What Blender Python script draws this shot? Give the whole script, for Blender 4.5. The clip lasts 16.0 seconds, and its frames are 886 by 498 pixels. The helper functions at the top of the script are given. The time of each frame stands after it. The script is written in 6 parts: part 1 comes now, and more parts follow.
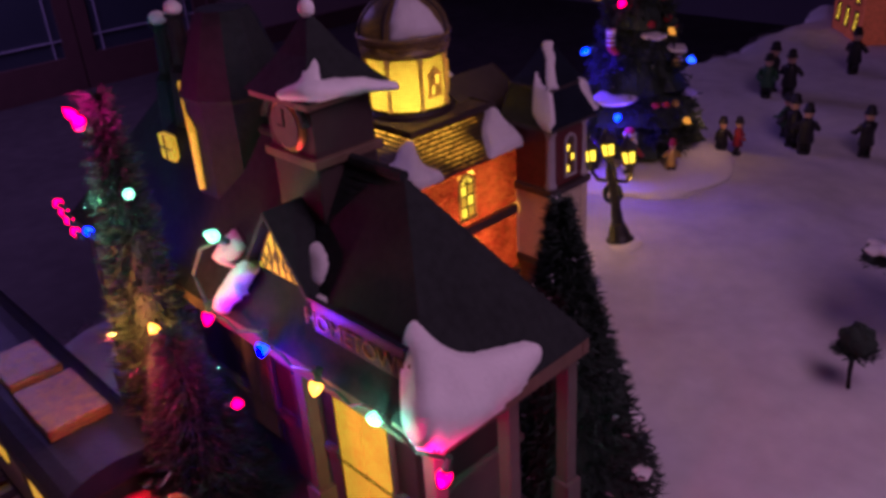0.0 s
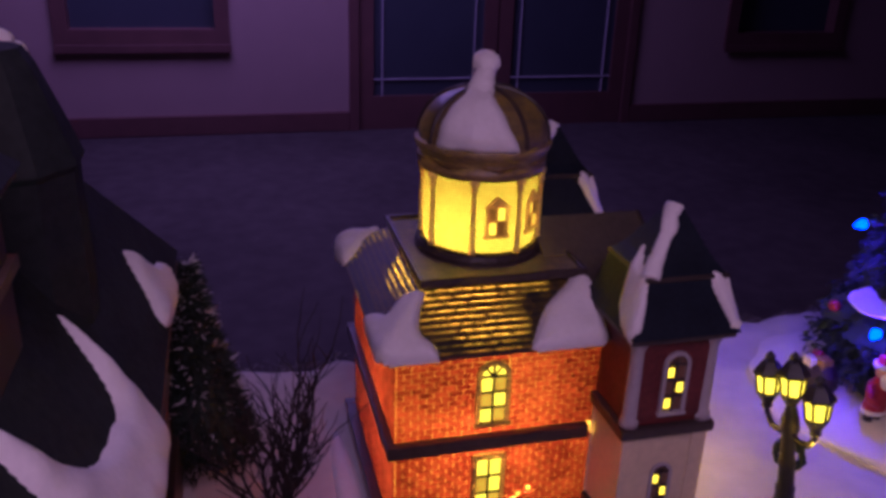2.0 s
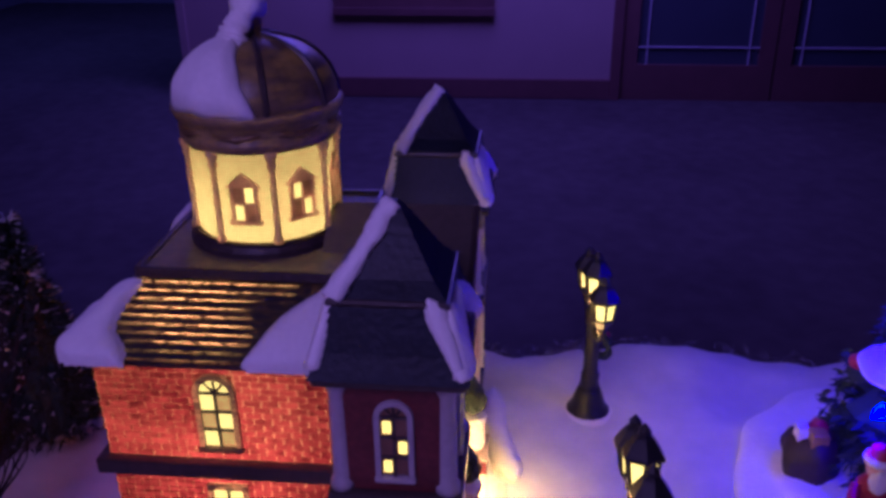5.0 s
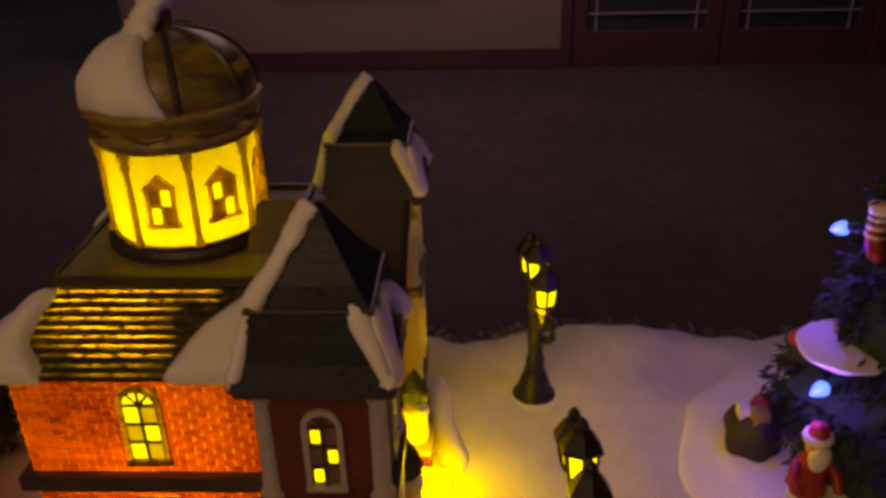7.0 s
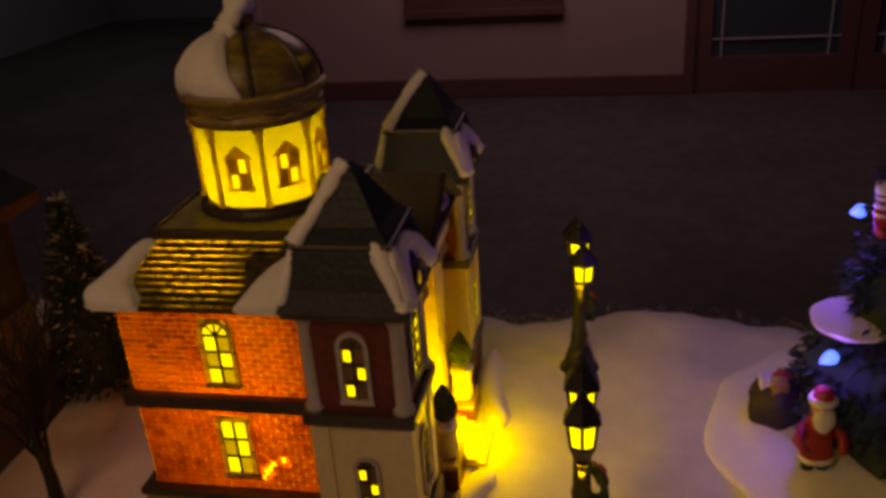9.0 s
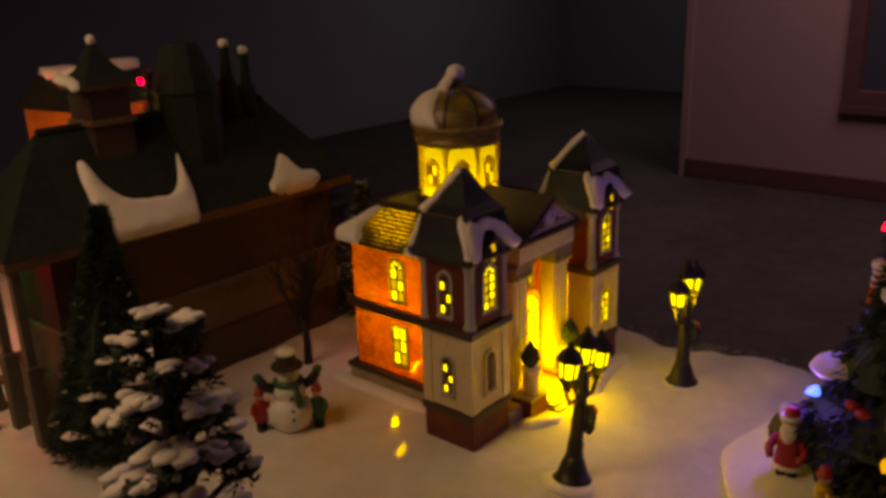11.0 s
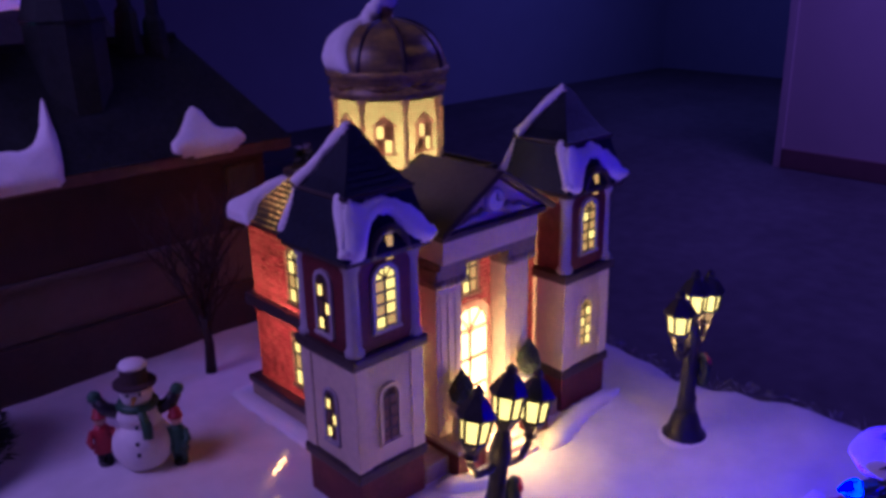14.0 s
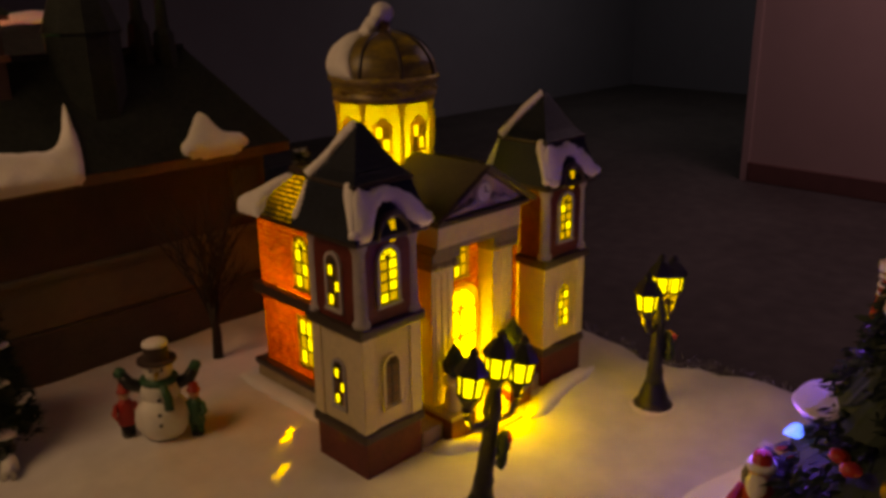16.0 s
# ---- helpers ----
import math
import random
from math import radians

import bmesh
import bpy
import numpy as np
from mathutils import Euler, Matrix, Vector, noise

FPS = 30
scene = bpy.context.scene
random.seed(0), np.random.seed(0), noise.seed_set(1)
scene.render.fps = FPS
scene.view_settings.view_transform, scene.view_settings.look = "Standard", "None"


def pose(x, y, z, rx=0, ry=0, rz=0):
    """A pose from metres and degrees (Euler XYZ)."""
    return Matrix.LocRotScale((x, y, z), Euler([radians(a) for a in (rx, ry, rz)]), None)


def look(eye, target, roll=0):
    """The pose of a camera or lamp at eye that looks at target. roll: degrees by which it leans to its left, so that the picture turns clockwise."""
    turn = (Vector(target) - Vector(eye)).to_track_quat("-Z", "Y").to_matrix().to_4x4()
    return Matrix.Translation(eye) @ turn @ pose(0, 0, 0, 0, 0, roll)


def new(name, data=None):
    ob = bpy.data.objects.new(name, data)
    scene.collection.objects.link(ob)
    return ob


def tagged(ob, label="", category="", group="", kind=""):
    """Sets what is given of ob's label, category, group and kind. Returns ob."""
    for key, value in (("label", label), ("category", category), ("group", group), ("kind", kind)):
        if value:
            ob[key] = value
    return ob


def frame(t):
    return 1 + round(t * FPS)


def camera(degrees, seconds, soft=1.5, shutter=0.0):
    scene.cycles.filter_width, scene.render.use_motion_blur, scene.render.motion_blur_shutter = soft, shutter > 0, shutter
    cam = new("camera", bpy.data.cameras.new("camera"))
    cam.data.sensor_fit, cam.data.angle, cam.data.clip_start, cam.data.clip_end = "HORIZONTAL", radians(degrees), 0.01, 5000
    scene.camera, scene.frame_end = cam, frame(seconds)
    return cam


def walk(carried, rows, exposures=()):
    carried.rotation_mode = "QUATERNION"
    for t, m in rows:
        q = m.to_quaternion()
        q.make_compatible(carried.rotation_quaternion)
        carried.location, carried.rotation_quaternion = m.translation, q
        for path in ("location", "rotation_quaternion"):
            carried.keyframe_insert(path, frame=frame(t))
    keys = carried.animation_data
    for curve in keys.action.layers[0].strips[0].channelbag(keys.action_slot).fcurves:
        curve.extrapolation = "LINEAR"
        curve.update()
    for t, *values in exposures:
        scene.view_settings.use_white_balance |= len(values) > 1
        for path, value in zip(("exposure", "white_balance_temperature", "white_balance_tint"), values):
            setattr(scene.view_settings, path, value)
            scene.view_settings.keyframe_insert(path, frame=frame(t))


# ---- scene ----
cam = camera(55.5, 16.0, soft=3.6)
PATH = [
    (0, (-0.3053, 0.4156, 0.2858), (1.0023, -0.7945, -0.6230), -3.92),
    (0.5, (-0.2679, 0.3875, 0.2839), (1.1172, -0.7818, -0.5612), -0.86),
    (1, (-0.2500, 0.3221, 0.2649), (1.2692, -0.7001, -0.5394), 0.29),
    (1.5, (-0.2549, 0.2315, 0.2759), (1.4255, -0.4980, -0.5266), 1.15),
    (2, (-0.2519, 0.1810, 0.2640), (1.5378, -0.2943, -0.4918), 1.94),
    (2.5, (-0.2409, 0.1554, 0.2514), (1.5811, -0.2184, -0.4837), 3.33),
    (3, (-0.2173, 0.1154, 0.2554), (1.6229, -0.0446, -0.5114), 2.98),
    (3.5, (-0.2227, 0.0296, 0.2365), (1.6174, 0.2712, -0.5088), 1.52),
    (4, (-0.2075, -0.0119, 0.2379), (1.5895, 0.2607, -0.5967), 1.99),
    (4.5, (-0.1988, -0.0100, 0.2422), (1.6056, 0.2461, -0.5814), 0.52),
    (5, (-0.1953, -0.0160, 0.2458), (1.6148, 0.1652, -0.5852), -0.69),
    (5.2, (-0.1906, -0.0178, 0.2494), (1.6099, 0.1397, -0.6069), -0.79),
    (7.3, (-0.1836, -0.0250, 0.2490), (1.6066, 0.0442, -0.6398), -1.66),
    (7.5, (-0.1866, -0.0225, 0.2471), (1.6120, 0.0231, -0.6264), -1.34),
    (8, (-0.1862, -0.0285, 0.2506), (1.6033, 0.0524, -0.6388), -1.66),
    (8.5, (-0.2054, -0.0444, 0.2534), (1.5846, 0.1523, -0.6168), -3.44),
    (9, (-0.2319, -0.0637, 0.2457), (1.5545, 0.3094, -0.5726), -4.05),
    (9.5, (-0.2912, -0.1146, 0.2633), (1.4746, 0.3987, -0.5230), -3.50),
    (10, (-0.3353, -0.1849, 0.2708), (1.3565, 0.5954, -0.4563), -3.72),
    (10.2, (-0.3348, -0.2128, 0.2646), (1.2835, 0.7321, -0.4341), -4.21),
    (12.3, (-0.2560, -0.2841, 0.2587), (1.0889, 1.0756, -0.3266), -0.04),
    (12.5, (-0.2168, -0.2562, 0.2503), (1.1260, 1.1004, -0.3468), 0.60),
    (13, (-0.1778, -0.2246, 0.2249), (1.1206, 1.1406, -0.4462), -0.48),
    (13.5, (-0.1777, -0.2333, 0.2158), (1.1005, 1.1284, -0.4997), -0.42),
    (14, (-0.1723, -0.2380, 0.2212), (1.1116, 1.1494, -0.4321), -1.07),
    (14.5, (-0.1733, -0.2299, 0.2311), (1.1058, 1.1663, -0.4126), -1.32),
    (15, (-0.1861, -0.2427, 0.2277), (1.0917, 1.1659, -0.3914), -1.37),
    (15.5, (-0.1939, -0.2605, 0.2126), (1.0870, 1.1515, -0.3918), -1.31),
    (16, (-0.2111, -0.2641, 0.2220), (1.1284, 1.0863, -0.3959), -0.80),
]
# the coloured lights pulse; exposure and white balance keys stand in for their tint
WARM, BLUE, VIOLET = (0.46, 20000, 10), (0.26, 4650, 122), (0.66, 5500, 84)
PHASES = ((0.0, 0.1, (0.35, 5800, 98)), (0.45, 0.6, (0.5, 12000, 125)), (0.9, 1.0, (0.52, 5450, 90)), (1.5, 2.1, VIOLET), (2.4, 2.7, (0.58, 5800, 52)), (3.0, 3.5, WARM), (3.65, 5.2, BLUE), (7.2, 8.05, WARM),
          (8.2, 8.7, BLUE), (8.9, 9.4, (0.18, 20000, 10)), (10.0, 12.5, (0.54, 20000, 10)), (12.7, 14.2, (0.36, 4600, 120)), (14.5, 14.5, (0.10, 5200, 100)), (14.75, 15.1, (0.46, 20000, 10)), (15.2, 15.65, BLUE), (15.8, 16.0, (0.46, 20000, 10)))
TINTS = [(t, *tint) for a, b, tint in PHASES for t in sorted({a, b})]
walk(cam, [(t, look(eye, target, roll)) for t, eye, target, roll in PATH], TINTS)

# ---- world and light ----
HOLE1, HOLE2 = (0.0300, 0.0715, 0.0235), (0.0300, 0.0642, 0.0289)
world = bpy.data.worlds.new("night_room")
scene.world = world
world.use_nodes = True
bgn = world.node_tree.nodes["Background"]
bgn.inputs[0].default_value = (0.35, 0.28, 0.4, 1)
bgn.inputs[1].default_value = 0.02


def lamp(name, kind, at, power, colour, size=0.003, aim=None):
    d = bpy.data.lights.new(name, kind)
    d.energy, d.color = power, colour
    ob = new(name, d)
    if kind == "AREA":
        d.size = size
        ob.matrix_world = look(at, aim)
    else:
        d.shadow_soft_size = size
        ob.location = at
    return ob


# added area lamp, unseen, that fills the east side of the room
lamp("unseen_room_fill", "AREA", (3.4, 0.2, 1.55), 18.0, (0.88, 0.72, 1.50), 1.6, (3.6, 0.2, 0))
# added fill close above the village, for the snow's falloff; no lamp stands there
lamp("village_fill", "AREA", (-0.40, 0.16, 0.48), 0.48, (1.0, 0.76, 0.68), 0.26, (-0.10, 0.05, 0))
# added fill that lifts the dark beyond the opening, from no known source
lamp("hallway_fill", "AREA", (5.4, 2.9, 1.55), 5.0, (0.62, 0.80, 1.50), 0.8, (5.4, 2.9, 0))
lamp("hall_bulb", "POINT", (0.066, 0.083, 0.050), 0.22, (1.0, 0.66, 0.0), 0.003)
lamp("roof_bulb", "POINT", (0.0825, 0.085, 0.108), 0.08, (1.0, 0.82, 0.0), 0.004)
lamp("dome_bulb", "POINT", (0.0842, 0.0757, 0.137), 0.026, (1.0, 0.90, 0.0), 0.005)
lamp("station_bulb", "POINT", (-0.07, 0.25, 0.07), 0.05, (1.0, 0.55, 0.10), 0.006)
lamp("porch_glow", "POINT", (0.0825, -0.006, 0.020), 0.048, (1.0, 0.76, 0.0), 0.004)
# added spots aimed through gaps in the bricks, to streak the snow
for aim, power in ((HOLE1, 2.2), (HOLE2, 1.6)):
    beam = lamp("snow_streak_spot", "SPOT", (0.066, 0.083, 0.050), power, (1.0, 0.66, 0.0), 0.001)
    beam.data.spot_size, beam.data.spot_blend = radians(6.5), 0.3
    beam.matrix_world = look((0.066, 0.083, 0.050), aim)
for n, p, e, c in (("tree_blue", (0.076, -0.146, 0.058), 0.030, (0.10, 0.03, 1.0)), ("tree_blue", (0.128, -0.158, 0.101), 0.060, (0.08, 0.03, 1.0)),
                   ("tree_blue", (0.050, -0.268, 0.084), 0.004, (0.12, 0.03, 1.0)), ("tree_yellow", (0.040, -0.232, 0.042), 0.006, (1, 0.7, 0.1)),
                   ("string_red", (-0.040, 0.325, 0.110), 0.10, (1, 0.02, 0.08)), ("string_red", (-0.162, 0.2950, 0.1080), 0.05, (1, 0.02, 0.12)),
                   ("string_green", (-0.134, 0.2960, 0.1150), 0.03, (0.02, 1, 0.35)), ("string_blue", (-0.069, 0.2960, 0.1160), 0.03, (0.1, 0.05, 1)),
                   ("string_green", (-0.044, 0.2990, 0.1520), 0.014, (0.02, 1, 0.35)), ("string_yellow", (-0.012, 0.3200, 0.1130), 0.07, (1, 0.55, 0.03)),
                   ("string_green", (0.010, 0.3120, 0.1620), 0.03, (0.02, 1, 0.35)), ("string_blue", (0.040, 0.3120, 0.1340), 0.03, (0.12, 0.05, 1)), ("string_red", (-0.001, 0.3090, 0.1990), 0.06, (1, 0.02, 0.2))):
    lamp(n, "POINT", p, e, c, 0.002)

# ---- materials ----
def material(name, colour, rough=0.7, metal=0.0, vary=0.18, scale=300.0, bump=0.25, glow=0.0, through_light=0.0, second=None, per_object=0.0, gloss=0.5, contrast=0.4):
    m = bpy.data.materials.new(name)
    m.use_nodes = True
    nt = m.node_tree
    b = nt.nodes["Principled BSDF"]
    out = nt.nodes["Material Output"]
    co = nt.nodes.new("ShaderNodeTexCoord")
    n1 = nt.nodes.new("ShaderNodeTexNoise")
    n1.inputs["Scale"].default_value = scale
    n1.inputs["Detail"].default_value = 5
    n2 = nt.nodes.new("ShaderNodeTexNoise")
    n2.inputs["Scale"].default_value = scale * 0.13
    where = co.outputs["Object"]
    if per_object:  # pieces go on with one another's mottling
        spot, away = nt.nodes.new("ShaderNodeObjectInfo"), nt.nodes.new("ShaderNodeVectorMath")
        nt.links.new(where, away.inputs[0])
        nt.links.new(spot.outputs["Location"], away.inputs[1])
        where = away.outputs[0]
    nt.links.new(where, n1.inputs["Vector"])
    nt.links.new(where, n2.inputs["Vector"])
    mul = nt.nodes.new("ShaderNodeMath")
    mul.operation = "ADD"
    nt.links.new(n1.outputs["Fac"], mul.inputs[0])
    nt.links.new(n2.outputs["Fac"], mul.inputs[1])
    ramp = nt.nodes.new("ShaderNodeMapRange")
    ramp.inputs["From Min"].default_value, ramp.inputs["From Max"].default_value = 1 - contrast, 1 + contrast
    nt.links.new(mul.outputs[0], ramp.inputs["Value"])
    mix = nt.nodes.new("ShaderNodeMix")
    mix.data_type = "RGBA"
    lo = tuple(max(0, c * (1 - vary)) for c in colour)
    hi = tuple(min(1, c * (1 + vary)) for c in colour) if second is None else second
    mix.inputs["A"].default_value, mix.inputs["B"].default_value = (*lo, 1), (*hi, 1)
    nt.links.new(ramp.outputs[0], mix.inputs["Factor"])
    col = mix.outputs["Result"]
    if per_object:
        oi = nt.nodes.new("ShaderNodeObjectInfo")
        mr = nt.nodes.new("ShaderNodeMapRange")
        mr.inputs["To Min"].default_value, mr.inputs["To Max"].default_value = 1 - per_object, 1 + per_object
        nt.links.new(oi.outputs["Random"], mr.inputs["Value"])
        sc = nt.nodes.new("ShaderNodeVectorMath")
        sc.operation = "SCALE"
        nt.links.new(col, sc.inputs[0])
        nt.links.new(mr.outputs[0], sc.inputs["Scale"])
        col = sc.outputs[0]
    nt.links.new(col, b.inputs["Base Color"])
    b.inputs["Roughness"].default_value = rough
    b.inputs["Metallic"].default_value = metal
    b.inputs["Specular IOR Level"].default_value = gloss
    if bump:
        bp = nt.nodes.new("ShaderNodeBump")
        bp.inputs["Strength"].default_value = bump
        bp.inputs["Distance"].default_value = 0.0006
        nt.links.new(n1.outputs["Fac"], bp.inputs["Height"])
        nt.links.new(bp.outputs[0], b.inputs["Normal"])
    if glow:
        nt.links.new(col, b.inputs["Emission Color"])
        b.inputs["Emission Strength"].default_value = glow
    if through_light:
        tr = nt.nodes.new("ShaderNodeBsdfTranslucent")
        nt.links.new(col, tr.inputs["Color"])
        ms = nt.nodes.new("ShaderNodeMixShader")
        ms.inputs[0].default_value = through_light
        nt.links.new(b.outputs[0], ms.inputs[1])
        nt.links.new(tr.outputs[0], ms.inputs[2])
        nt.links.new(ms.outputs[0], out.inputs["Surface"])
    return m


SNOW = material("snow_fluff", (0.68, 0.66, 0.66), 0.95, vary=0.14, scale=70, bump=0.9, gloss=0.1)
PSNOW = material("painted_snow", (0.84, 0.81, 0.82), 0.65, vary=0.06, scale=500, bump=0.5)
BRICK = material("red_brick", (0.17, 0.014, 0.005), 0.5, vary=0.35, scale=260, bump=0.5, through_light=0.60, second=(0.38, 0.078, 0.010), per_object=0.20, contrast=0.26)
MORTAR = material("mortar", (0.84, 0.44, 0.06), 0.7, vary=0.5, scale=260, through_light=0.8)
REDPAINT = material("dark_red_brick_paint", (0.13, 0.024, 0.020), 0.45, vary=0.4, scale=500, bump=0.4, gloss=0.4)
CREAM = material("cream_glaze", (0.66, 0.55, 0.36), 0.45, vary=0.12, scale=350)
GREYTRIM = material("grey_trim_glaze", (0.40, 0.36, 0.38), 0.5, vary=0.15, scale=350)
DARKTRIM = material("dark_brown_trim", (0.050, 0.036, 0.032), 0.4, vary=0.35, scale=400, gloss=0.45)
STONE = material("stone_base", (0.34, 0.26, 0.17), 0.7, vary=0.35, scale=320)
SLATE = material("blue_slate", (0.010, 0.015, 0.026), 0.45, vary=0.4, scale=450, bump=0.4, gloss=0.25)
BROWNROOF = material("brown_roof", (0.115, 0.088, 0.060), 0.55, vary=0.35, scale=380, gloss=0.5)
PLAINROOF = material("grey_brown_roof", (0.085, 0.068, 0.055), 0.6, vary=0.2, scale=420, gloss=0.35)
DIMSTONE = material("grey_brown_stone", (0.20, 0.16, 0.12), 0.55, vary=0.35, scale=420)
SHINGLE = material("glazed_shingle", (0.016, 0.017, 0.018), 0.45, vary=0.3, scale=500, gloss=0.5)


def worn_glow(m, colour, amount, scale, low, high, patch=0.0):
    """Worn streaks of thin gilt glaze that let the lamp inside shine through."""
    t = m.node_tree
    out = t.nodes["Material Output"]
    tr = t.nodes.new("ShaderNodeBsdfTranslucent")
    tr.inputs["Color"].default_value = (*colour, 1)
    co = t.nodes.new("ShaderNodeTexCoord")
    st_ = t.nodes.new("ShaderNodeMapping")
    st_.inputs["Scale"].default_value = (1, 1, 5)
    t.links.new(co.outputs["Object"], st_.inputs["Vector"])
    n = t.nodes.new("ShaderNodeTexNoise")
    n.inputs["Scale"].default_value, n.inputs["Detail"].default_value = scale, 6
    t.links.new(st_.outputs[0], n.inputs["Vector"])
    mr = t.nodes.new("ShaderNodeMapRange")
    mr.inputs["From Min"].default_value, mr.inputs["From Max"].default_value, mr.inputs["To Max"].default_value = low, high, amount
    t.links.new(n.outputs["Fac"], mr.inputs["Value"])
    ms = t.nodes.new("ShaderNodeMixShader")
    mask = mr.outputs[0]
    if patch:
        big = t.nodes.new("ShaderNodeTexNoise")
        big.inputs["Scale"].default_value = patch
        t.links.new(co.outputs["Object"], big.inputs["Vector"])
        cut = t.nodes.new("ShaderNodeMapRange")
        cut.inputs["From Min"].default_value, cut.inputs["From Max"].default_value = 0.42, 0.56
        t.links.new(big.outputs["Fac"], cut.inputs["Value"])
        both = t.nodes.new("ShaderNodeMath")
        both.operation = "MULTIPLY"
        t.links.new(mask, both.inputs[0])
        t.links.new(cut.outputs[0], both.inputs[1])
        mask = both.outputs[0]
    t.links.new(mask, ms.inputs[0])
    t.links.new(out.inputs["Surface"].links[0].from_socket, ms.inputs[1])
    t.links.new(tr.outputs[0], ms.inputs[2])
    t.links.new(ms.outputs[0], out.inputs["Surface"])


GILT = material("gilt_shingle_edge", (0.05, 0.04, 0.016), 0.5, vary=0.4, scale=600, gloss=0.5)
worn_glow(GILT, (1.0, 0.86, 0.12), 1.0, 320, 0.36, 0.56, 28)
worn_glow(SHINGLE, (1.0, 0.62, 0.10), 0.02, 300, 0.50, 0.66)
worn_glow(BROWNROOF, (1.0, 0.62, 0.10), 0.07, 150, 0.50, 0.68)
DRUM = material("frosted_panel", (0.82, 0.80, 0.0), 0.7, gloss=0.05, vary=0.10, scale=220, through_light=0.85)
DRUMTRIM = material("drum_column", (0.80, 0.60, 0.26), 0.5, vary=0.2, scale=400, through_light=0.62)
LITTRIM = material("thin_gilt_frame", (0.80, 0.58, 0.14), 0.5, vary=0.2, scale=400, through_light=0.60)
DOMEGLAZE = material("dome_glaze", (0.13, 0.092, 0.050), 0.35, vary=0.4, scale=380)
BRONZE = material("bronze_glaze", (0.20, 0.13, 0.05), 0.35, metal=0.3, vary=0.4, scale=500)
worn_glow(DOMEGLAZE, (1.0, 0.66, 0.08), 0.10, 90, 0.46, 0.70)
RING = material("bronze_ring_glaze", (0.17, 0.115, 0.062), 0.38, vary=0.4, scale=420)
worn_glow(RING, (1.0, 0.66, 0.08), 0.10, 220, 0.44, 0.62)
worn_glow(BRONZE, (1.0, 0.66, 0.08), 0.25, 220, 0.46, 0.62)
DRUMPANE = material("dull_pane", (0.60, 0.42, 0.08), 0.5, vary=0.2, scale=400, through_light=0.6)
PANEB = material("bright_pane", (1.0, 0.92, 0.0), 0.6, gloss=0.05, vary=0.25, scale=600, glow=1.15, bump=0)
PANEX = material("door_pane", (1.0, 0.94, 0.02), 0.6, gloss=0.05, vary=0.10, scale=250, glow=2.8, bump=0)
PANED = material("dim_pane", (0.85, 0.62, 0.0), 0.4, vary=0.25, scale=500, glow=0.40, bump=0)
PANEF = material("faint_pane", (0.13, 0.060, 0.028), 0.4, vary=0.3, scale=250, glow=0.05, bump=0)
IRON = material("black_iron_paint", (0.020, 0.020, 0.022), 0.4, vary=0.4, scale=500, gloss=0.4)
LANTERN = material("lantern_glass", (1.0, 0.95, 0.0), 0.6, gloss=0.05, vary=0.1, scale=300, glow=1.3, bump=0)
NEEDLE = material("pine_needles", (0.026, 0.044, 0.034), 0.6, vary=0.5, scale=200, bump=0, gloss=0.3)
FROST = material("frosted_needles", (0.55, 0.55, 0.58), 0.7, vary=0.25, scale=300, bump=0)
BARK = material("dark_bark", (0.020, 0.014, 0.011), 0.8, vary=0.5, scale=300)
MAROON = material("maroon_boards", (0.052, 0.030, 0.028), 0.7, vary=0.25, scale=120)
BEIGE = material("beige_boards", (0.125, 0.108, 0.088), 0.7, vary=0.2, scale=150)
WOOD = material("brown_fascia", (0.15, 0.09, 0.055), 0.6, vary=0.3, scale=200)
CHAR = material("charcoal_shingle", (0.020, 0.026, 0.026), 0.75, vary=0.4, scale=300, bump=0.5, gloss=0.2)
REDCOAT = material("red_paint", (0.42, 0.03, 0.03), 0.45, vary=0.2, scale=400)
GREENCOAT = material("green_paint", (0.02, 0.10, 0.05), 0.45, vary=0.3, scale=400)
SKIN = material("painted_face", (0.62, 0.36, 0.26), 0.5, vary=0.1, scale=400)
WHITE = material("white_paint", (0.78, 0.76, 0.72), 0.5, vary=0.08, scale=400)
GOLD = material("gilt_paint", (0.55, 0.36, 0.08), 0.35, metal=0.6, vary=0.2, scale=400)
TINSEL = material("tinsel", (0.10, 0.10, 0.10), 0.18, metal=0.8, vary=0.4, scale=400, bump=0)
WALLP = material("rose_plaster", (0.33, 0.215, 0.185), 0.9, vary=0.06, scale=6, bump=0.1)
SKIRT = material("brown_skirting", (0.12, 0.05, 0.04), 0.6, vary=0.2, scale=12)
# darker copy of the wall plaster, with the room's shade in its colour
SHADEWALL = material("shaded_plaster", (0.16, 0.15, 0.16), 0.9, vary=0.06, scale=6, bump=0.1)
CARPET = material("dark_red_carpet", (0.058, 0.047, 0.042), 0.95, vary=0.3, scale=14, bump=0.3, gloss=0.1)
CEILP = material("ceiling_paint", (0.60, 0.56, 0.55), 0.9, vary=0.05, scale=5, bump=0)
DARKGLASS = material("night_glass", (0.050, 0.060, 0.068), 0.30, vary=0.1, scale=5, bump=0)
TABLE = material("table_board", (0.05, 0.03, 0.025), 0.6, vary=0.3, scale=30)
BULB = {k: material("bulb_" + k, c, 0.3, vary=0.05, scale=100, bump=0, glow=g) for k, c, g in (
    ("red", (1.0, 0.01, 0.05), 5.0), ("blue", (0.01, 0.05, 1.0), 5.5), ("green", (0.0, 0.9, 0.30), 3.2), ("yellow", (1.0, 0.56, 0.01), 3.0), ("amber", (0.85, 0.46, 0.01), 0.55), ("ultramarine", (0.01, 0.10, 1.0), 3.2))}

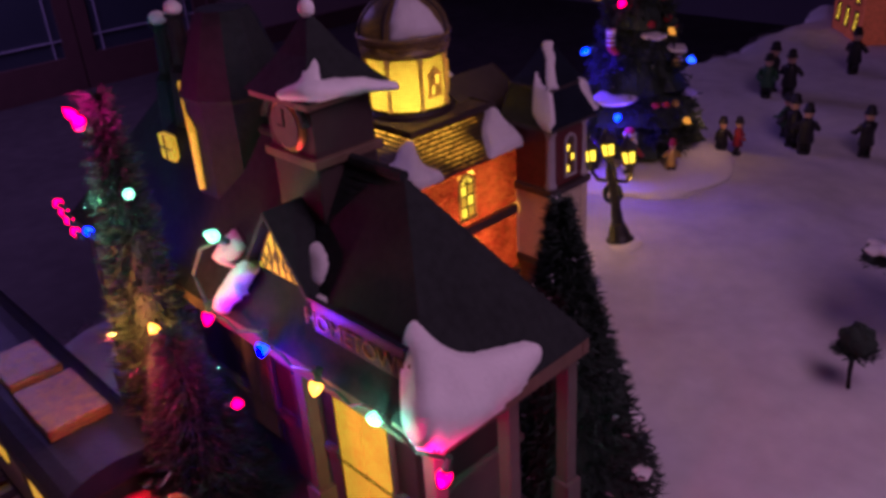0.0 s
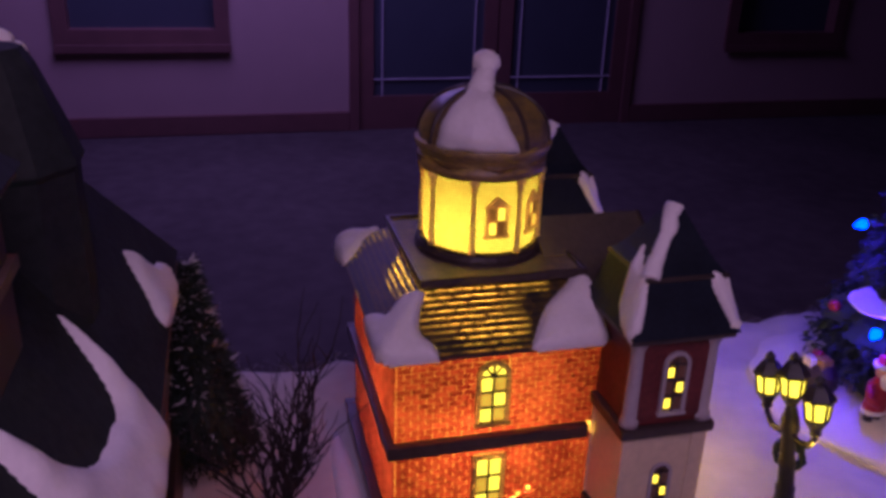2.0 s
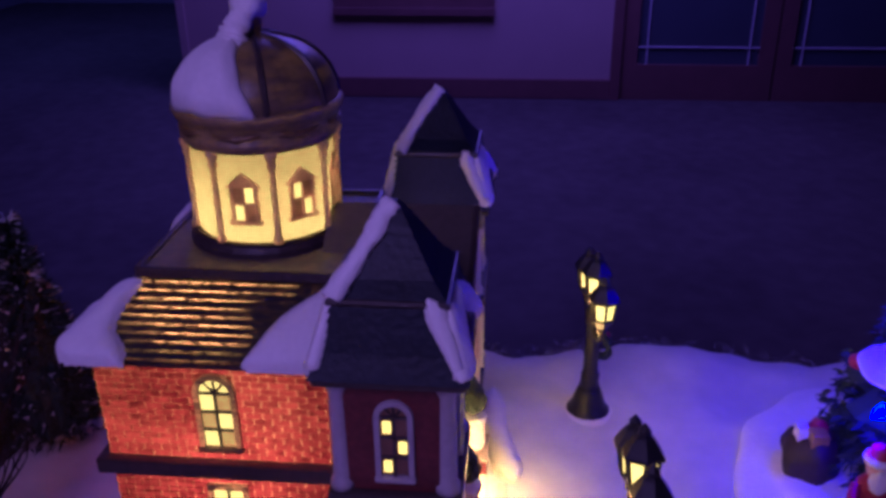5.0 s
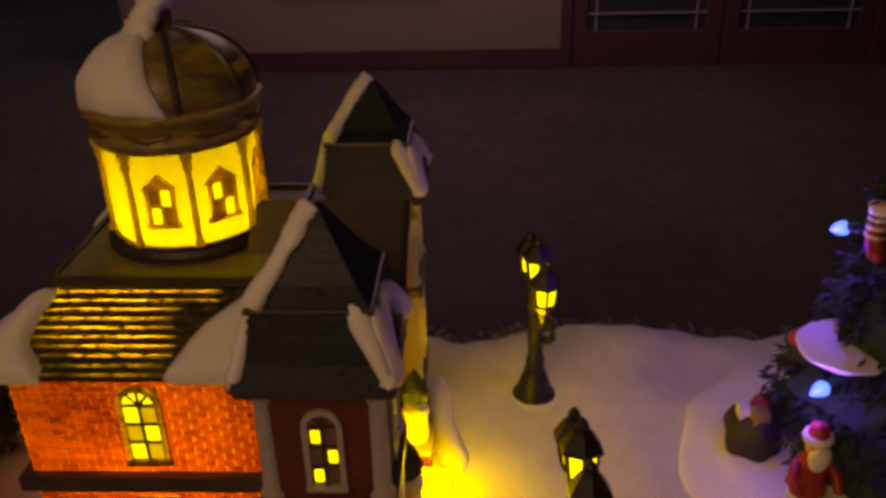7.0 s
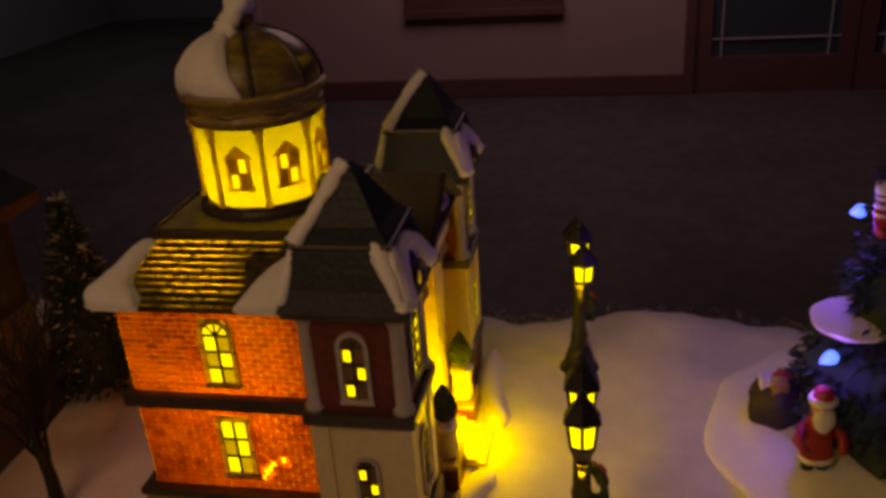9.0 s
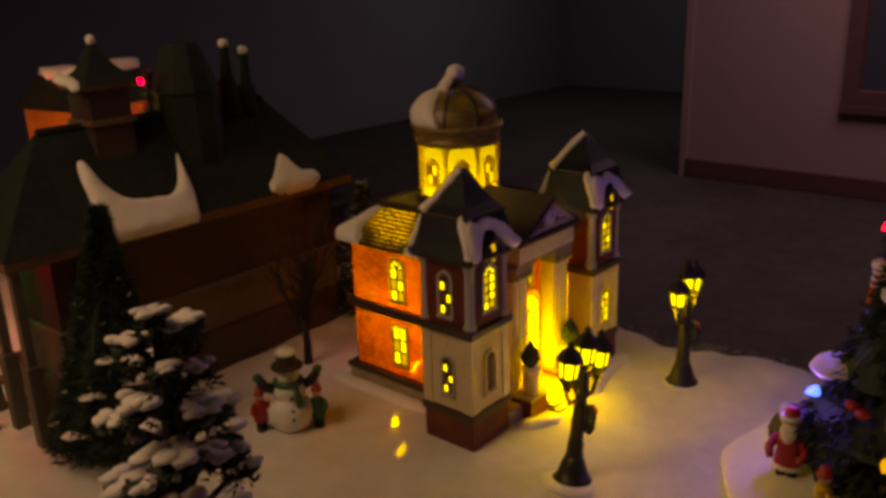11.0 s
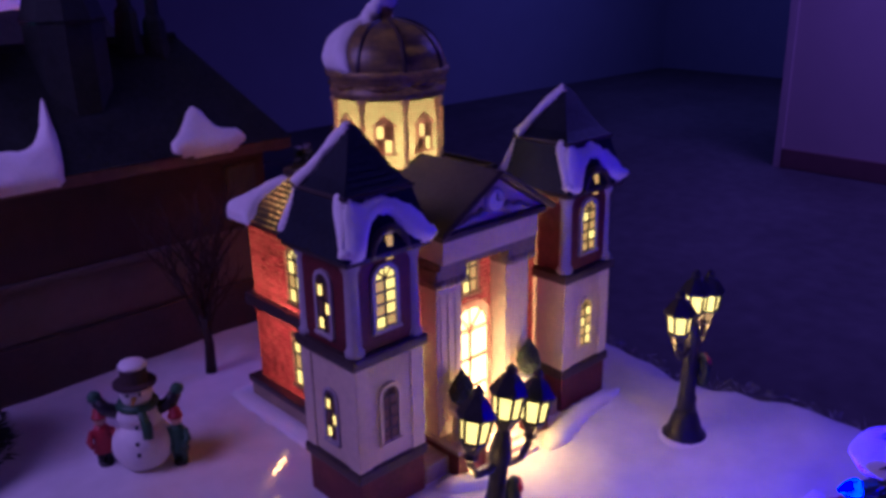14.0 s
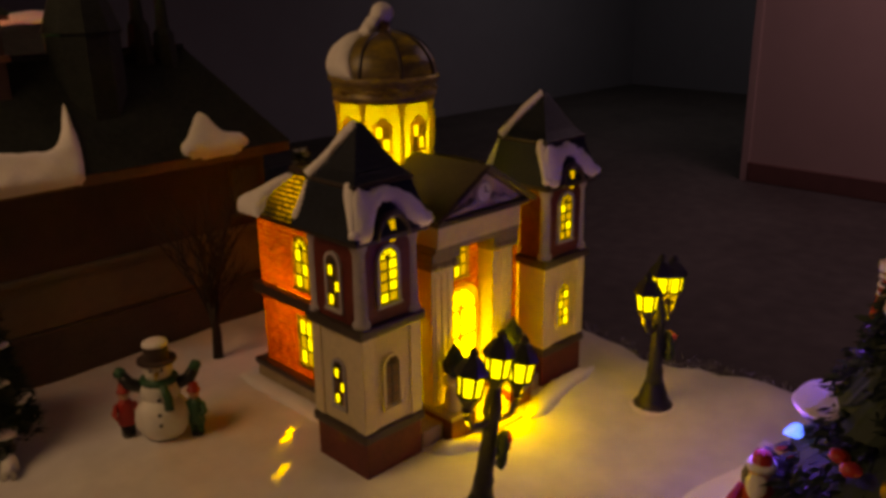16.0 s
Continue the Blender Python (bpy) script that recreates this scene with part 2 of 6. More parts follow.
# ---- mesh helpers ----
def part(name, bm, mat, parent=None, label="", at=None, smooth=False):
    me = bpy.data.meshes.new(name)
    bm.normal_update()
    bm.to_mesh(me)
    bm.free()
    me.materials.append(mat)
    if smooth:
        for p in me.polygons:
            p.use_smooth = True
    ob = new(name, me)
    if parent is not None:
        ob.parent = parent
    if at is not None:
        ob.matrix_basis = at
    if label:
        ob["label"] = label
    return ob


def thing(name, at, label, category, group=""):
    ob = new(name)
    ob.matrix_basis = at if isinstance(at, Matrix) else Matrix.Translation(at)
    ob.empty_display_size = 0.01
    return tagged(ob, label, category, group)


def box(bm, x0, x1, y0, y1, z0, z1, bevel=0.0):
    vs = bmesh.ops.create_cube(bm, size=1.0)["verts"]
    for v in vs:
        v.co = Vector((x0 + (v.co.x + .5) * (x1 - x0), y0 + (v.co.y + .5) * (y1 - y0), z0 + (v.co.z + .5) * (z1 - z0)))
    if bevel:
        es = list({e for v in vs for e in v.link_edges})
        bmesh.ops.bevel(bm, geom=es, offset=bevel, segments=2, affect="EDGES", profile=0.6)
    return bm


def B(x0, x1, y0, y1, z0, z1, bevel=0.0):
    return box(bmesh.new(), x0, x1, y0, y1, z0, z1, bevel)


def lathe(bm, prof, n=20, cx=0, cy=0, phase=0.0, squash=1.0, caps=True):
    """prof: (radius, z) from below upwards; closed at both ends unless caps is off."""
    rings = []
    for r, z in prof:
        rings.append([bm.verts.new((cx + r * math.cos(phase + 2 * math.pi * i / n), cy + squash * r * math.sin(phase + 2 * math.pi * i / n), z)) for i in range(n)])
    for a, b in zip(rings, rings[1:]):
        for i in range(n):
            bm.faces.new((a[i], a[(i + 1) % n], b[(i + 1) % n], b[i]))
    if caps:
        bm.faces.new(rings[0][::-1])
        bm.faces.new(rings[-1])
    return bm


def tube(bm, pts, radii, n=8, rough=0.0, squash=1.0):
    pts = [Vector(p) for p in pts]
    rings = []
    for i, p in enumerate(pts):
        d = (pts[min(i + 1, len(pts) - 1)] - pts[max(i - 1, 0)]).normalized()
        s = d.cross(Vector((0, 0, 1)))
        s = s.normalized() if s.length > 0.05 else Vector((1, 0, 0))
        u = s.cross(d).normalized()
        r = radii[i] if hasattr(radii, "__len__") else radii
        ring = []
        for k in range(n):
            a = 2 * math.pi * k / n
            q = r * (1 + rough * noise.noise(p * 170 + Vector((k * 1.7, i * 0.9, 3))))
            ring.append(bm.verts.new(p + s * q * math.cos(a) + u * q * squash * math.sin(a)))
        rings.append(ring)
    for a, b in zip(rings, rings[1:]):
        for k in range(n):
            bm.faces.new((a[k], a[(k + 1) % n], b[(k + 1) % n], b[k]))
    bm.faces.new(rings[0][::-1])
    bm.faces.new(rings[-1])
    return bm


def dense(pts, steps=4):
    pts = [Vector(p) for p in pts]
    out = []
    for a, b in zip(pts, pts[1:]):
        out += [a.lerp(b, i / steps) for i in range(steps)]
    return out + [pts[-1]]


def snow_drape(name, pts, radii, parent, seed=0, squash=0.75):
    """A lump of painted snow that lies along a line."""
    k = 5
    rr = []
    for a, b in zip(radii, radii[1:]):
        rr += [a + (b - a) * i / k for i in range(k)]
    rr.append(radii[-1])
    line = dense(pts, k)
    line = [p + 0.35 * r * Vector((noise.noise(p * 120 + Vector((seed, 0, 0))), noise.noise(p * 120 + Vector((0, seed, 7))), 0)) for p, r in zip(line, rr)]
    return part(name, tube(bmesh.new(), line, rr, 12, 0.35, squash), PSNOW, parent, "lumpy white painted snow", smooth=True)


def snow_sheet(name, outline, surface, parent, thick=0.0044, step=0.0007, label="thick sheet of painted snow on the roof"):
    """Painted snow lying on surface(x, y); outline: (x, y) round the snow, smoothed into a curve."""
    m = len(outline)
    rim = []
    for i in range(m):
        a, p, q, d = (Vector(outline[(i + k) % m]) for k in (-1, 0, 1, 2))
        for t in (0.0, 0.25, 0.5, 0.75):
            w = 0.5 * (2 * p + (q - a) * t + (2 * a - 5 * p + 4 * q - d) * t * t + (3 * p - a - 3 * q + d) * t ** 3)
            rim.append(w + 0.0005 * noise.noise_vector(Vector((w.x * 300, w.y * 300, 1))).xy)

    def on(x, y):
        return Vector((x, y, surface(x, y)))
    edge = [(on(*a), on(*q)) for a, q in zip(rim, rim[1:] + rim[:1])]

    def inside(p):
        hit = False
        for a, q in zip(rim, rim[1:] + rim[:1]):
            if (a.y > p.y) != (q.y > p.y) and p.x < (q.x - a.x) * (p.y - a.y) / (q.y - a.y) + a.x:
                hit = not hit
        return hit
    bm, made, kept = bmesh.new(), {}, {}
    x0, y0 = min(p.x for p in rim), min(p.y for p in rim)

    def spot(i, j):
        return Vector((x0 + i * step, y0 + j * step))

    def within(i, j):
        if (i, j) not in kept:
            kept[(i, j)] = inside(spot(i, j))
        return kept[(i, j)]

    def corner(i, j):
        if (i, j) not in made:
            p = spot(i, j)
            base = on(*p)
            d = 1.0
            for a, q in edge:
                u = q - a
                f = min(1.0, max(0.0, (base - a).dot(u) / max(u.length_squared, 1e-12)))
                d = min(d, (base - a - u * f).length)
            e = 0.0015
            n = Vector((surface(p.x - e, p.y) - surface(p.x + e, p.y), surface(p.x, p.y - e) - surface(p.x, p.y + e), 2 * e)).normalized()
            h = thick * (1 - math.exp(-d / (thick * 0.45))) + thick * 0.20 * noise.noise(base * 110) * min(1, d / 0.003) if within(i, j) else -0.9 * d
            made[(i, j)] = bm.verts.new(base + n * h)
        return made[(i, j)]

    for i in range(-1, int((max(p.x for p in rim) - x0) / step) + 2):
        for j in range(-1, int((max(p.y for p in rim) - y0) / step) + 2):
            if any(within(i + u, j + v) for u in (0, 1) for v in (0, 1)):
                bm.faces.new((corner(i, j), corner(i + 1, j), corner(i + 1, j + 1), corner(i, j + 1)))
    return part(name, bm, PSNOW, parent, label, smooth=True)


def lump(bm, at, size, seed=0, amount=0.3, sub=3, freq=1.6):
    vs = bmesh.ops.create_icosphere(bm, subdivisions=sub, radius=1.0)["verts"]
    for v in vs:
        v.co *= 1 + amount * noise.noise(v.co * freq + Vector((seed, seed * 2.1, 0)))
        v.co = Vector(at) + Vector((v.co.x * size[0], v.co.y * size[1], v.co.z * size[2]))
    return bm


def prism(bm, outline, axis, a, b):
    """A flat outline of (u, z) pushed from a to b along the axis 'x' or 'y'."""
    def mk(u, z, w):
        return bm.verts.new((w, u, z) if axis == "x" else (u, w, z))
    f0, f1 = [mk(u, z, a) for u, z in outline], [mk(u, z, b) for u, z in outline]
    bm.faces.new(f0)
    bm.faces.new(f1[::-1])
    n = len(outline)
    for i in range(n):
        bm.faces.new((f0[i], f1[i], f1[(i + 1) % n], f0[(i + 1) % n]))
    bmesh.ops.recalc_face_normals(bm, faces=bm.faces)
    return bm


def ground_z(x, y):
    flat = min(1.0, max(0.0, (math.hypot(max(0, abs(x - 0.08) - 0.09), max(0, abs(y - 0.06) - 0.08))) / 0.05))
    q = Vector((x, y, 0))
    z = 0.006 * noise.noise(q * 11) + 0.003 * noise.noise(q * 31 + Vector((5, 0, 0)))
    return (z - 0.001) * flat + 0.0005


# ---- the room ----
FLOOR, TOP = -0.872, 1.60
WX = 4.163
tagged(part("floor", B(-3.2, 7.4, -4.3, 4.6, FLOOR - 0.1, FLOOR), CARPET), "dark red-brown carpet floor", "floor", kind="structure")
tagged(part("ceiling", B(-3.2, 7.4, -4.3, 4.6, TOP, TOP + 0.1), CEILP), "dim painted ceiling", "ceiling", kind="structure")
east = bmesh.new()
for y0, y1, z0, z1 in ((-4.3, -3.41, FLOOR, TOP), (-3.41, -2.63, FLOOR, -0.455), (-3.41, -2.63, 0.72, TOP), (-2.63, -2.07, FLOOR, TOP), (-2.07, -0.45, 1.18, TOP),
                       (-0.45, 0.145, FLOOR, TOP), (0.145, 0.96, FLOOR, -0.43), (0.145, 0.96, 0.72, TOP), (0.96, 1.76, FLOOR, TOP), (1.76, 4.6, 1.20, TOP)):
    box(east, WX, WX + 0.15, y0, y1, z0, z1)
tagged(part("wall_east", east, WALLP), "rose-tinted plaster wall", "wall", kind="structure")
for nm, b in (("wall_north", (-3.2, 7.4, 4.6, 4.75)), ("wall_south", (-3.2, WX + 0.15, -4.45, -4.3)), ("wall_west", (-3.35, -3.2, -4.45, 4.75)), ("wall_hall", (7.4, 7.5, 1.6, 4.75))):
    tagged(part(nm, B(*b, FLOOR, TOP), SHADEWALL), "rose-tinted plaster wall, shade put into its colour", "wall", kind="structure")
tagged(part("wall_side", B(WX + 0.15, 7.4, 1.45, 1.60, FLOOR, TOP), SHADEWALL), "plaster wall of the next room, shade put into its colour", "wall", kind="structure")
for y0, y1 in ((-4.3, -2.07), (-0.45, 1.76)):
    sk = B(WX - 0.018, WX, y0, y1, FLOOR, FLOOR + 0.105, 0.006)
    tagged(part("baseboard", sk, SKIRT), "brown wooden skirting board", "baseboard", kind="structure")
tagged(part("trim", B(WX - 0.012, WX + 0.02, 1.76, 1.80, FLOOR, 1.20), WALLP), "plastered edge of the wide opening", "trim", kind="structure")
for k, (y0, y1, z0) in enumerate(((0.145, 0.96, -0.43), (-3.41, -2.63, -0.455))):
    w = tagged(new(f"window_{k + 1}"), "dark night window in a wooden casing", "window", kind="structure")
    part("window_frame", box(box(box(box(bmesh.new(), WX - 0.02, WX + 0.1, y0, y0 + 0.07, z0, 0.72), WX - 0.02, WX + 0.1, y1 - 0.07, y1, z0, 0.72), WX - 0.02, WX + 0.1, y0 + 0.07, y1 - 0.07, 0.65, 0.72), WX - 0.02, WX + 0.1, y0 + 0.07, y1 - 0.07, z0, z0 + 0.09), SKIRT, w)
    part("window_sill", B(WX - 0.03, WX - 0.021, y0 - 0.005, y1 + 0.005, z0 - 0.02, z0 + 0.02, 0.003), SKIRT, w)
    part("pane", B(WX + 0.06, WX + 0.066, y0 + 0.07, y1 - 0.07, z0 + 0.09, 0.65), DARKGLASS, w)
door = tagged(new("door_1"), "pair of dark glazed doors with brass-edged panes", "door", kind="structure")
part("door_frame", box(box(box(bmesh.new(), WX - 0.02, WX + 0.1, -2.07, -2.02, FLOOR, 1.18), WX - 0.02, WX + 0.1, -0.50, -0.45, FLOOR, 1.18), WX - 0.02, WX + 0.1, -2.02, -0.50, 1.12, 1.18), SKIRT, door)
for y0, y1 in ((-2.015, -1.265), (-1.255, -0.505)):
    leaf = part("leaf", box(box(box(box(bmesh.new(), WX, WX + 0.04, y0, y0 + 0.075, FLOOR, 1.115), WX, WX + 0.04, y1 - 0.075, y1, FLOOR, 1.115), WX, WX + 0.04, y0 + 0.075, y1 - 0.075, FLOOR, FLOOR + 0.18), WX, WX + 0.04, y0 + 0.075, y1 - 0.075, 1.00, 1.115), SKIRT, door)
    part("pane", B(WX + 0.017, WX + 0.023, y0 + 0.075, y1 - 0.075, FLOOR + 0.18, 1.00), DARKGLASS, leaf)
    came = box(box(box(bmesh.new(), WX + 0.008, WX + 0.016, y0 + 0.12, y0 + 0.127, FLOOR + 0.18, 1.00), WX + 0.008, WX + 0.016, y1 - 0.127, y1 - 0.12, FLOOR + 0.18, 1.00), WX + 0.008, WX + 0.016, y0 + 0.075, y1 - 0.075, FLOOR + 0.264, FLOOR + 0.271)
    part("came", came, GREYTRIM, leaf)

# ---- the table and its snow ----
tb = thing("display_table", (0, 0, 0), "long dark display table under the snow village", "table")
part("tabletop", B(-0.75, 0.205, -1.15, 0.60, -0.045, -0.012, 0.004), TABLE, tb)
for x, y in ((-0.70, -1.1), (0.14, -1.1), (-0.70, 0.55), (0.14, 0.55)):
    part("leg", B(x - 0.03, x + 0.03, y - 0.03, y + 0.03, FLOOR, -0.045, 0.004), TABLE, tb)


def edge_x(y):
    return 0.226 + 0.014 * noise.noise(Vector((y * 14, 3.3, 0))) + 0.010 * noise.noise(Vector((y * 45, 9.1, 0)))


sb = bmesh.new()
NXS, NYS = 230, 300
rows = []
for j in range(NYS):
    y = -1.17 + 1.79 * j / (NYS - 1)
    ex = edge_x(y)
    row = []
    for i in range(NXS):
        u = i / (NXS - 1)
        x = -0.77 + (ex + 0.77) * (u ** 0.75)
        d = min(ex - x, x + 0.77, y + 1.17, 0.62 - y)
        z = ground_z(x, y) - 0.014 * max(0.0, 1 - d / 0.030) ** 2
        z += 0.0018 * noise.noise(Vector((x * 75, y * 75, 2))) * max(0.0, 1 - d / 0.07) + 0.010 * max(0.0, noise.noise(Vector((x * 16, y * 16, 8)))) * max(0.0, 1 - d / 0.08)
        row.append(sb.verts.new((x, y, z)))
    rows.append(row)
for a, b in zip(rows, rows[1:]):
    for i in range(NXS - 1):
        sb.faces.new((a[i], a[i + 1], b[i + 1], b[i]))
tagged(part("snow_blanket", sb, SNOW, smooth=True), "fluffy white cotton snow spread over the table", "snow", kind="structure")
fz = bmesh.new()
rg = random.Random(5)
for _ in range(3000):
    y = rg.uniform(-0.75, 0.60)
    ex = edge_x(y)
    p = Vector((ex - 0.010 - abs(rg.gauss(0, 0.012)), y, 0))
    p.z = ground_z(p.x, p.y) + rg.uniform(-0.004, 0.002)
    d = Vector((rg.uniform(-.6, 1), rg.uniform(-1, 1), rg.uniform(-.2, 0.8))).normalized() * rg.uniform(0.002, 0.007)
    s = d.cross(Vector((rg.uniform(-1, 1), rg.uniform(-1, 1), rg.uniform(-1, 1)))).normalized() * 0.00012
    fz.faces.new([fz.verts.new(q) for q in (p - s, p + s, p + d)])
tagged(part("snow_tufts", fz, SNOW, smooth=True), "loose tufts of cotton along the snow's edge", "snow", kind="stuff")

# ---- the town hall ----
hall = thing("town_hall", (0, 0, 0), "lit ceramic red-brick town hall with domed lantern and two snowy towers", "model house")
HX, HY = 0.0842, 0.0757


def wall_frame(origin, u, n):
    """Local (along, up, outward) to world."""
    u, n = Vector(u), Vector(n)
    m = Matrix.Identity(4)
    for r in range(3):
        m[r][0], m[r][1], m[r][2], m[r][3] = u[r], (0, 0, 1)[r], n[r], origin[r]
    return m


def brick_face(name, parent, m, width, height, holes, pieces, bw=0.0062, bh=0.00245, label=""):
    """A running-bond skin of open-backed bricks in a recessed mortar lattice; holes: (u0, u1, v0, v1)."""
    j = 0.00026
    lattice, loose = bmesh.new(), bmesh.new()
    shared = {}
    spots = []

    def quad(bm, u0, u1, v0, v1, d):
        bm.faces.new([bm.verts.new(m @ Vector(c)) for c in ((u0, v0, d), (u1, v0, d), (u1, v1, d), (u0, v1, d))])

    def free(u0, u1, v):
        segs = [(u0, u1)]
        for a, b, c, d in holes:
            if c - 0.0002 < v < d + 0.0002:
                segs = [s for x, y in segs for s in ((x, min(y, a)), (max(x, b), y)) if s[1] - s[0] > 0.0003]
        return segs
    n = max(1, round(height / bh))
    bh = height / n
    for c in range(n):
        v0, v1 = c * bh, (c + 1) * bh
        for a, b in free(0, width, (v0 + v1) / 2):
            quad(lattice, a, b, v0, v0 + j, 0.0)
        off = 0 if c % 2 else -bw / 2
        u = off
        while u < width:
            for a, b in free(max(0, u), min(width, u + bw), (v0 + v1) / 2):
                quad(lattice, a, min(b, a + j), v0 + j, v1, 0.0)
                if b - a > 0.0008:
                    spots.append((a + j, b, v0 + j, v1))
            u += bw
    wall = part(name, lattice, MORTAR, parent, label)
    for a, b, v0, v1 in spots:
        w, h = round(b - a, 5), round(v1 - v0, 5)
        dep = 0.00045
        if pieces:
            if (w, h) not in shared:
                bm = bmesh.new()
                e = 0.00012
                o = [bm.verts.new((x, y, 0)) for x, y in ((0, 0), (w, 0), (w, h), (0, h))]
                t = [bm.verts.new((x, y, dep)) for x, y in ((e, e), (w - e, e), (w - e, h - e), (e, h - e))]
                for i in range(4):
                    bm.faces.new((o[i], o[(i + 1) % 4], t[(i + 1) % 4], t[i]))
                bm.faces.new(t)
                me = bpy.data.meshes.new("brick")
                bm.to_mesh(me)
                bm.free()
                me.materials.append(BRICK)
                shared[(w, h)] = me
            ob = new("brick", shared[(w, h)])
            ob.parent = wall
            ob.matrix_basis = m @ Matrix.Translation((a, v0, 0))
        else:
            dep += 0.0001 * noise.noise(Vector((a * 900, v0 * 900, 1)))
            e = 0.00012
            o = [loose.verts.new(m @ Vector((x, y, 0))) for x, y in ((a, v0), (b, v0), (b, v1), (a, v1))]
            t = [loose.verts.new(m @ Vector((x, y, dep))) for x, y in ((a + e, v0 + e), (b - e, v0 + e), (b - e, v1 - e), (a + e, v1 - e))]
            for i in range(4):
                loose.faces.new((o[i], o[(i + 1) % 4], t[(i + 1) % 4], t[i]))
            loose.faces.new(t)
    if not pieces:
        ob = part("brickwork", loose, BRICK, wall)
        ob["kind"] = "stuff"
    else:
        loose.free()
    return wall


def arch_outline(w, h, n=8, grow=0.0):
    """Counter-clockwise outline, with a round head when n > 0."""
    w2, r = w / 2 + grow, w / 2 + grow
    pts = [(-w2, -grow * 0.4), (w2, -grow * 0.4)]
    if n:
        spring = h - w / 2
        pts += [(r * math.cos(math.pi * i / n), spring + r * math.sin(math.pi * i / n)) for i in range(n + 1)]
    else:
        pts += [(w2, h + grow), (-w2, h + grow)]
    return pts


def window(parent, m, w, h, arched=True, rows=4, lit="BDBBDBDB", trim=None, sill=True, name="window", bar_mat=None):
    """m: local (along, up, outward) with its origin at the middle of the sill."""
    n = 10 if arched else 0
    trim = trim or CREAM
    win = part(name, bmesh.new(), trim, parent)
    t = max(0.0012, w * 0.20)
    a, b = arch_outline(w, h, n), arch_outline(w, h, n, t)
    bm = bmesh.new()
    va = [[bm.verts.new(m @ Vector((x, y, d))) for x, y in a] for d in (-0.0006, 0.0013)]
    vb = [[bm.verts.new(m @ Vector((x, y, d))) for x, y in b] for d in (0.0, 0.0013)]
    k = len(a)
    for i in range(k):
        q = (i + 1) % k
        bm.faces.new((va[1][i], va[1][q], vb[1][q], vb[1][i]))
        bm.faces.new((va[0][i], va[0][q], va[1][q], va[1][i]))
        bm.faces.new((vb[1][i], vb[1][q], vb[0][q], vb[0][i]))
    bmesh.ops.recalc_face_normals(bm, faces=bm.faces)
    part("frame", bm, trim, win)
    if sill:
        part("sill", transform(B(-w / 2 - t * 1.2, w / 2 + t * 1.2, -0.0016, -0.0002, 0, 0.0021, 0.0003), m), trim, win)
    bars = bmesh.new()
    bt = max(0.00035, w * 0.05)
    spring = h - w / 2 if arched else h
    box(bars, -bt, bt, 0, spring if arched else h, 0.0002, 0.0010)
    for r in range(1, rows):
        box(bars, -w / 2, w / 2, r * spring / rows - bt, r * spring / rows + bt, 0.0002, 0.0010)
    if arched:
        box(bars, -w / 2, w / 2, spring - bt, spring + bt, 0.0002, 0.0010)
        for ang in (50, 90, 130):
            c, s = math.cos(radians(ang)), math.sin(radians(ang))
            tube(bars, [(0, spring, 0.0006), (c * w * 0.5, spring + s * w * 0.5, 0.0006)], bt, 4)
    part("muntin", transform(bars, m), bar_mat or DARKTRIM, win)
    mats = {"X": PANEX, "B": PANEB, "D": PANED, "F": PANEF}
    q = 0
    for r in range(rows):
        for sgn in (-1, 1):
            u0, u1 = (-w / 2, -bt) if sgn < 0 else (bt, w / 2)
            pb = box(bmesh.new(), u0, u1, r * spring / rows + bt, (r + 1) * spring / rows - bt, 0.0001, 0.0005)
            key = lit[q % len(lit)]
            part("pane", transform(pb, m), mats[{"S": "F"}.get(key, key)], win)
            if key == "S":  # the lamp inside shows through part of the pane only
                h0, hh = r * spring / rows, spring / rows
                spot = bmesh.new()
                box(spot, u0 + (u1 - u0) * 0.22, u1 - (u1 - u0) * 0.12, h0 + hh * 0.20, h0 + hh * 0.80, 0.0004, 0.0007, 0.0003)
                part("lit_spot", transform(spot, m), PANEB, win)
            q += 1
    if arched:
        bm = bmesh.new()
        r = w / 2
        vs = [bm.verts.new(m @ Vector((r * math.cos(math.pi * i / 10), spring + r * math.sin(math.pi * i / 10), 0.0004))) for i in range(11)]
        bm.faces.new(vs)
        part("pane", bm, mats[lit[q % len(lit)]], win)
    return win


def transform(bm, m):
    bmesh.ops.transform(bm, matrix=m, verts=bm.verts)
    if m.determinant() < 0:
        bmesh.ops.reverse_faces(bm, faces=bm.faces)
    return bm


# west side (towards the snowman) in two storeys, and the back
X0, X1, YB, YF = 0.0300, 0.1360, 0.1235, 0.030
side = wall_frame((X0, YB, 0.0135), (0, -1, 0), (-1, 0, 0))
W = YB - YF
HU, HV = YB - HOLE2[1], HOLE2[2] - 0.0135  # second brick gap, placed to fit the snow streak in the camera's view
WIN_U = YB - 0.083
brick_face("side_wall_lower", hall, side, W, 0.0412, [(WIN_U - 0.0068, WIN_U + 0.0068, 0.008, 0.036), *[(0.0489 + 0.0016 * c, 0.0504 + 0.0016 * c, 0.0052 + 0.00245 * c, 0.0070 + 0.00245 * c) for c in range(4)], (HU - 0.0008, HU + 0.0008, HV - 0.0010, HV + 0.0010)], False, label="glowing lower brick wall")
side_up = wall_frame((X0, YB, 0.0605), (0, -1, 0), (-1, 0, 0))
brick_face("side_wall_upper", hall, side_up, W, 0.0392, [(WIN_U - 0.0068, WIN_U + 0.0068, 0.005, 0.033)], True, label="glowing upper brick wall")
window(hall, wall_frame((X0, 0.083, 0.0660), (0, -1, 0), (-1, 0, 0)), 0.0105, 0.027, True, 3, "BDDBBD", BRONZE, name="arched_window")
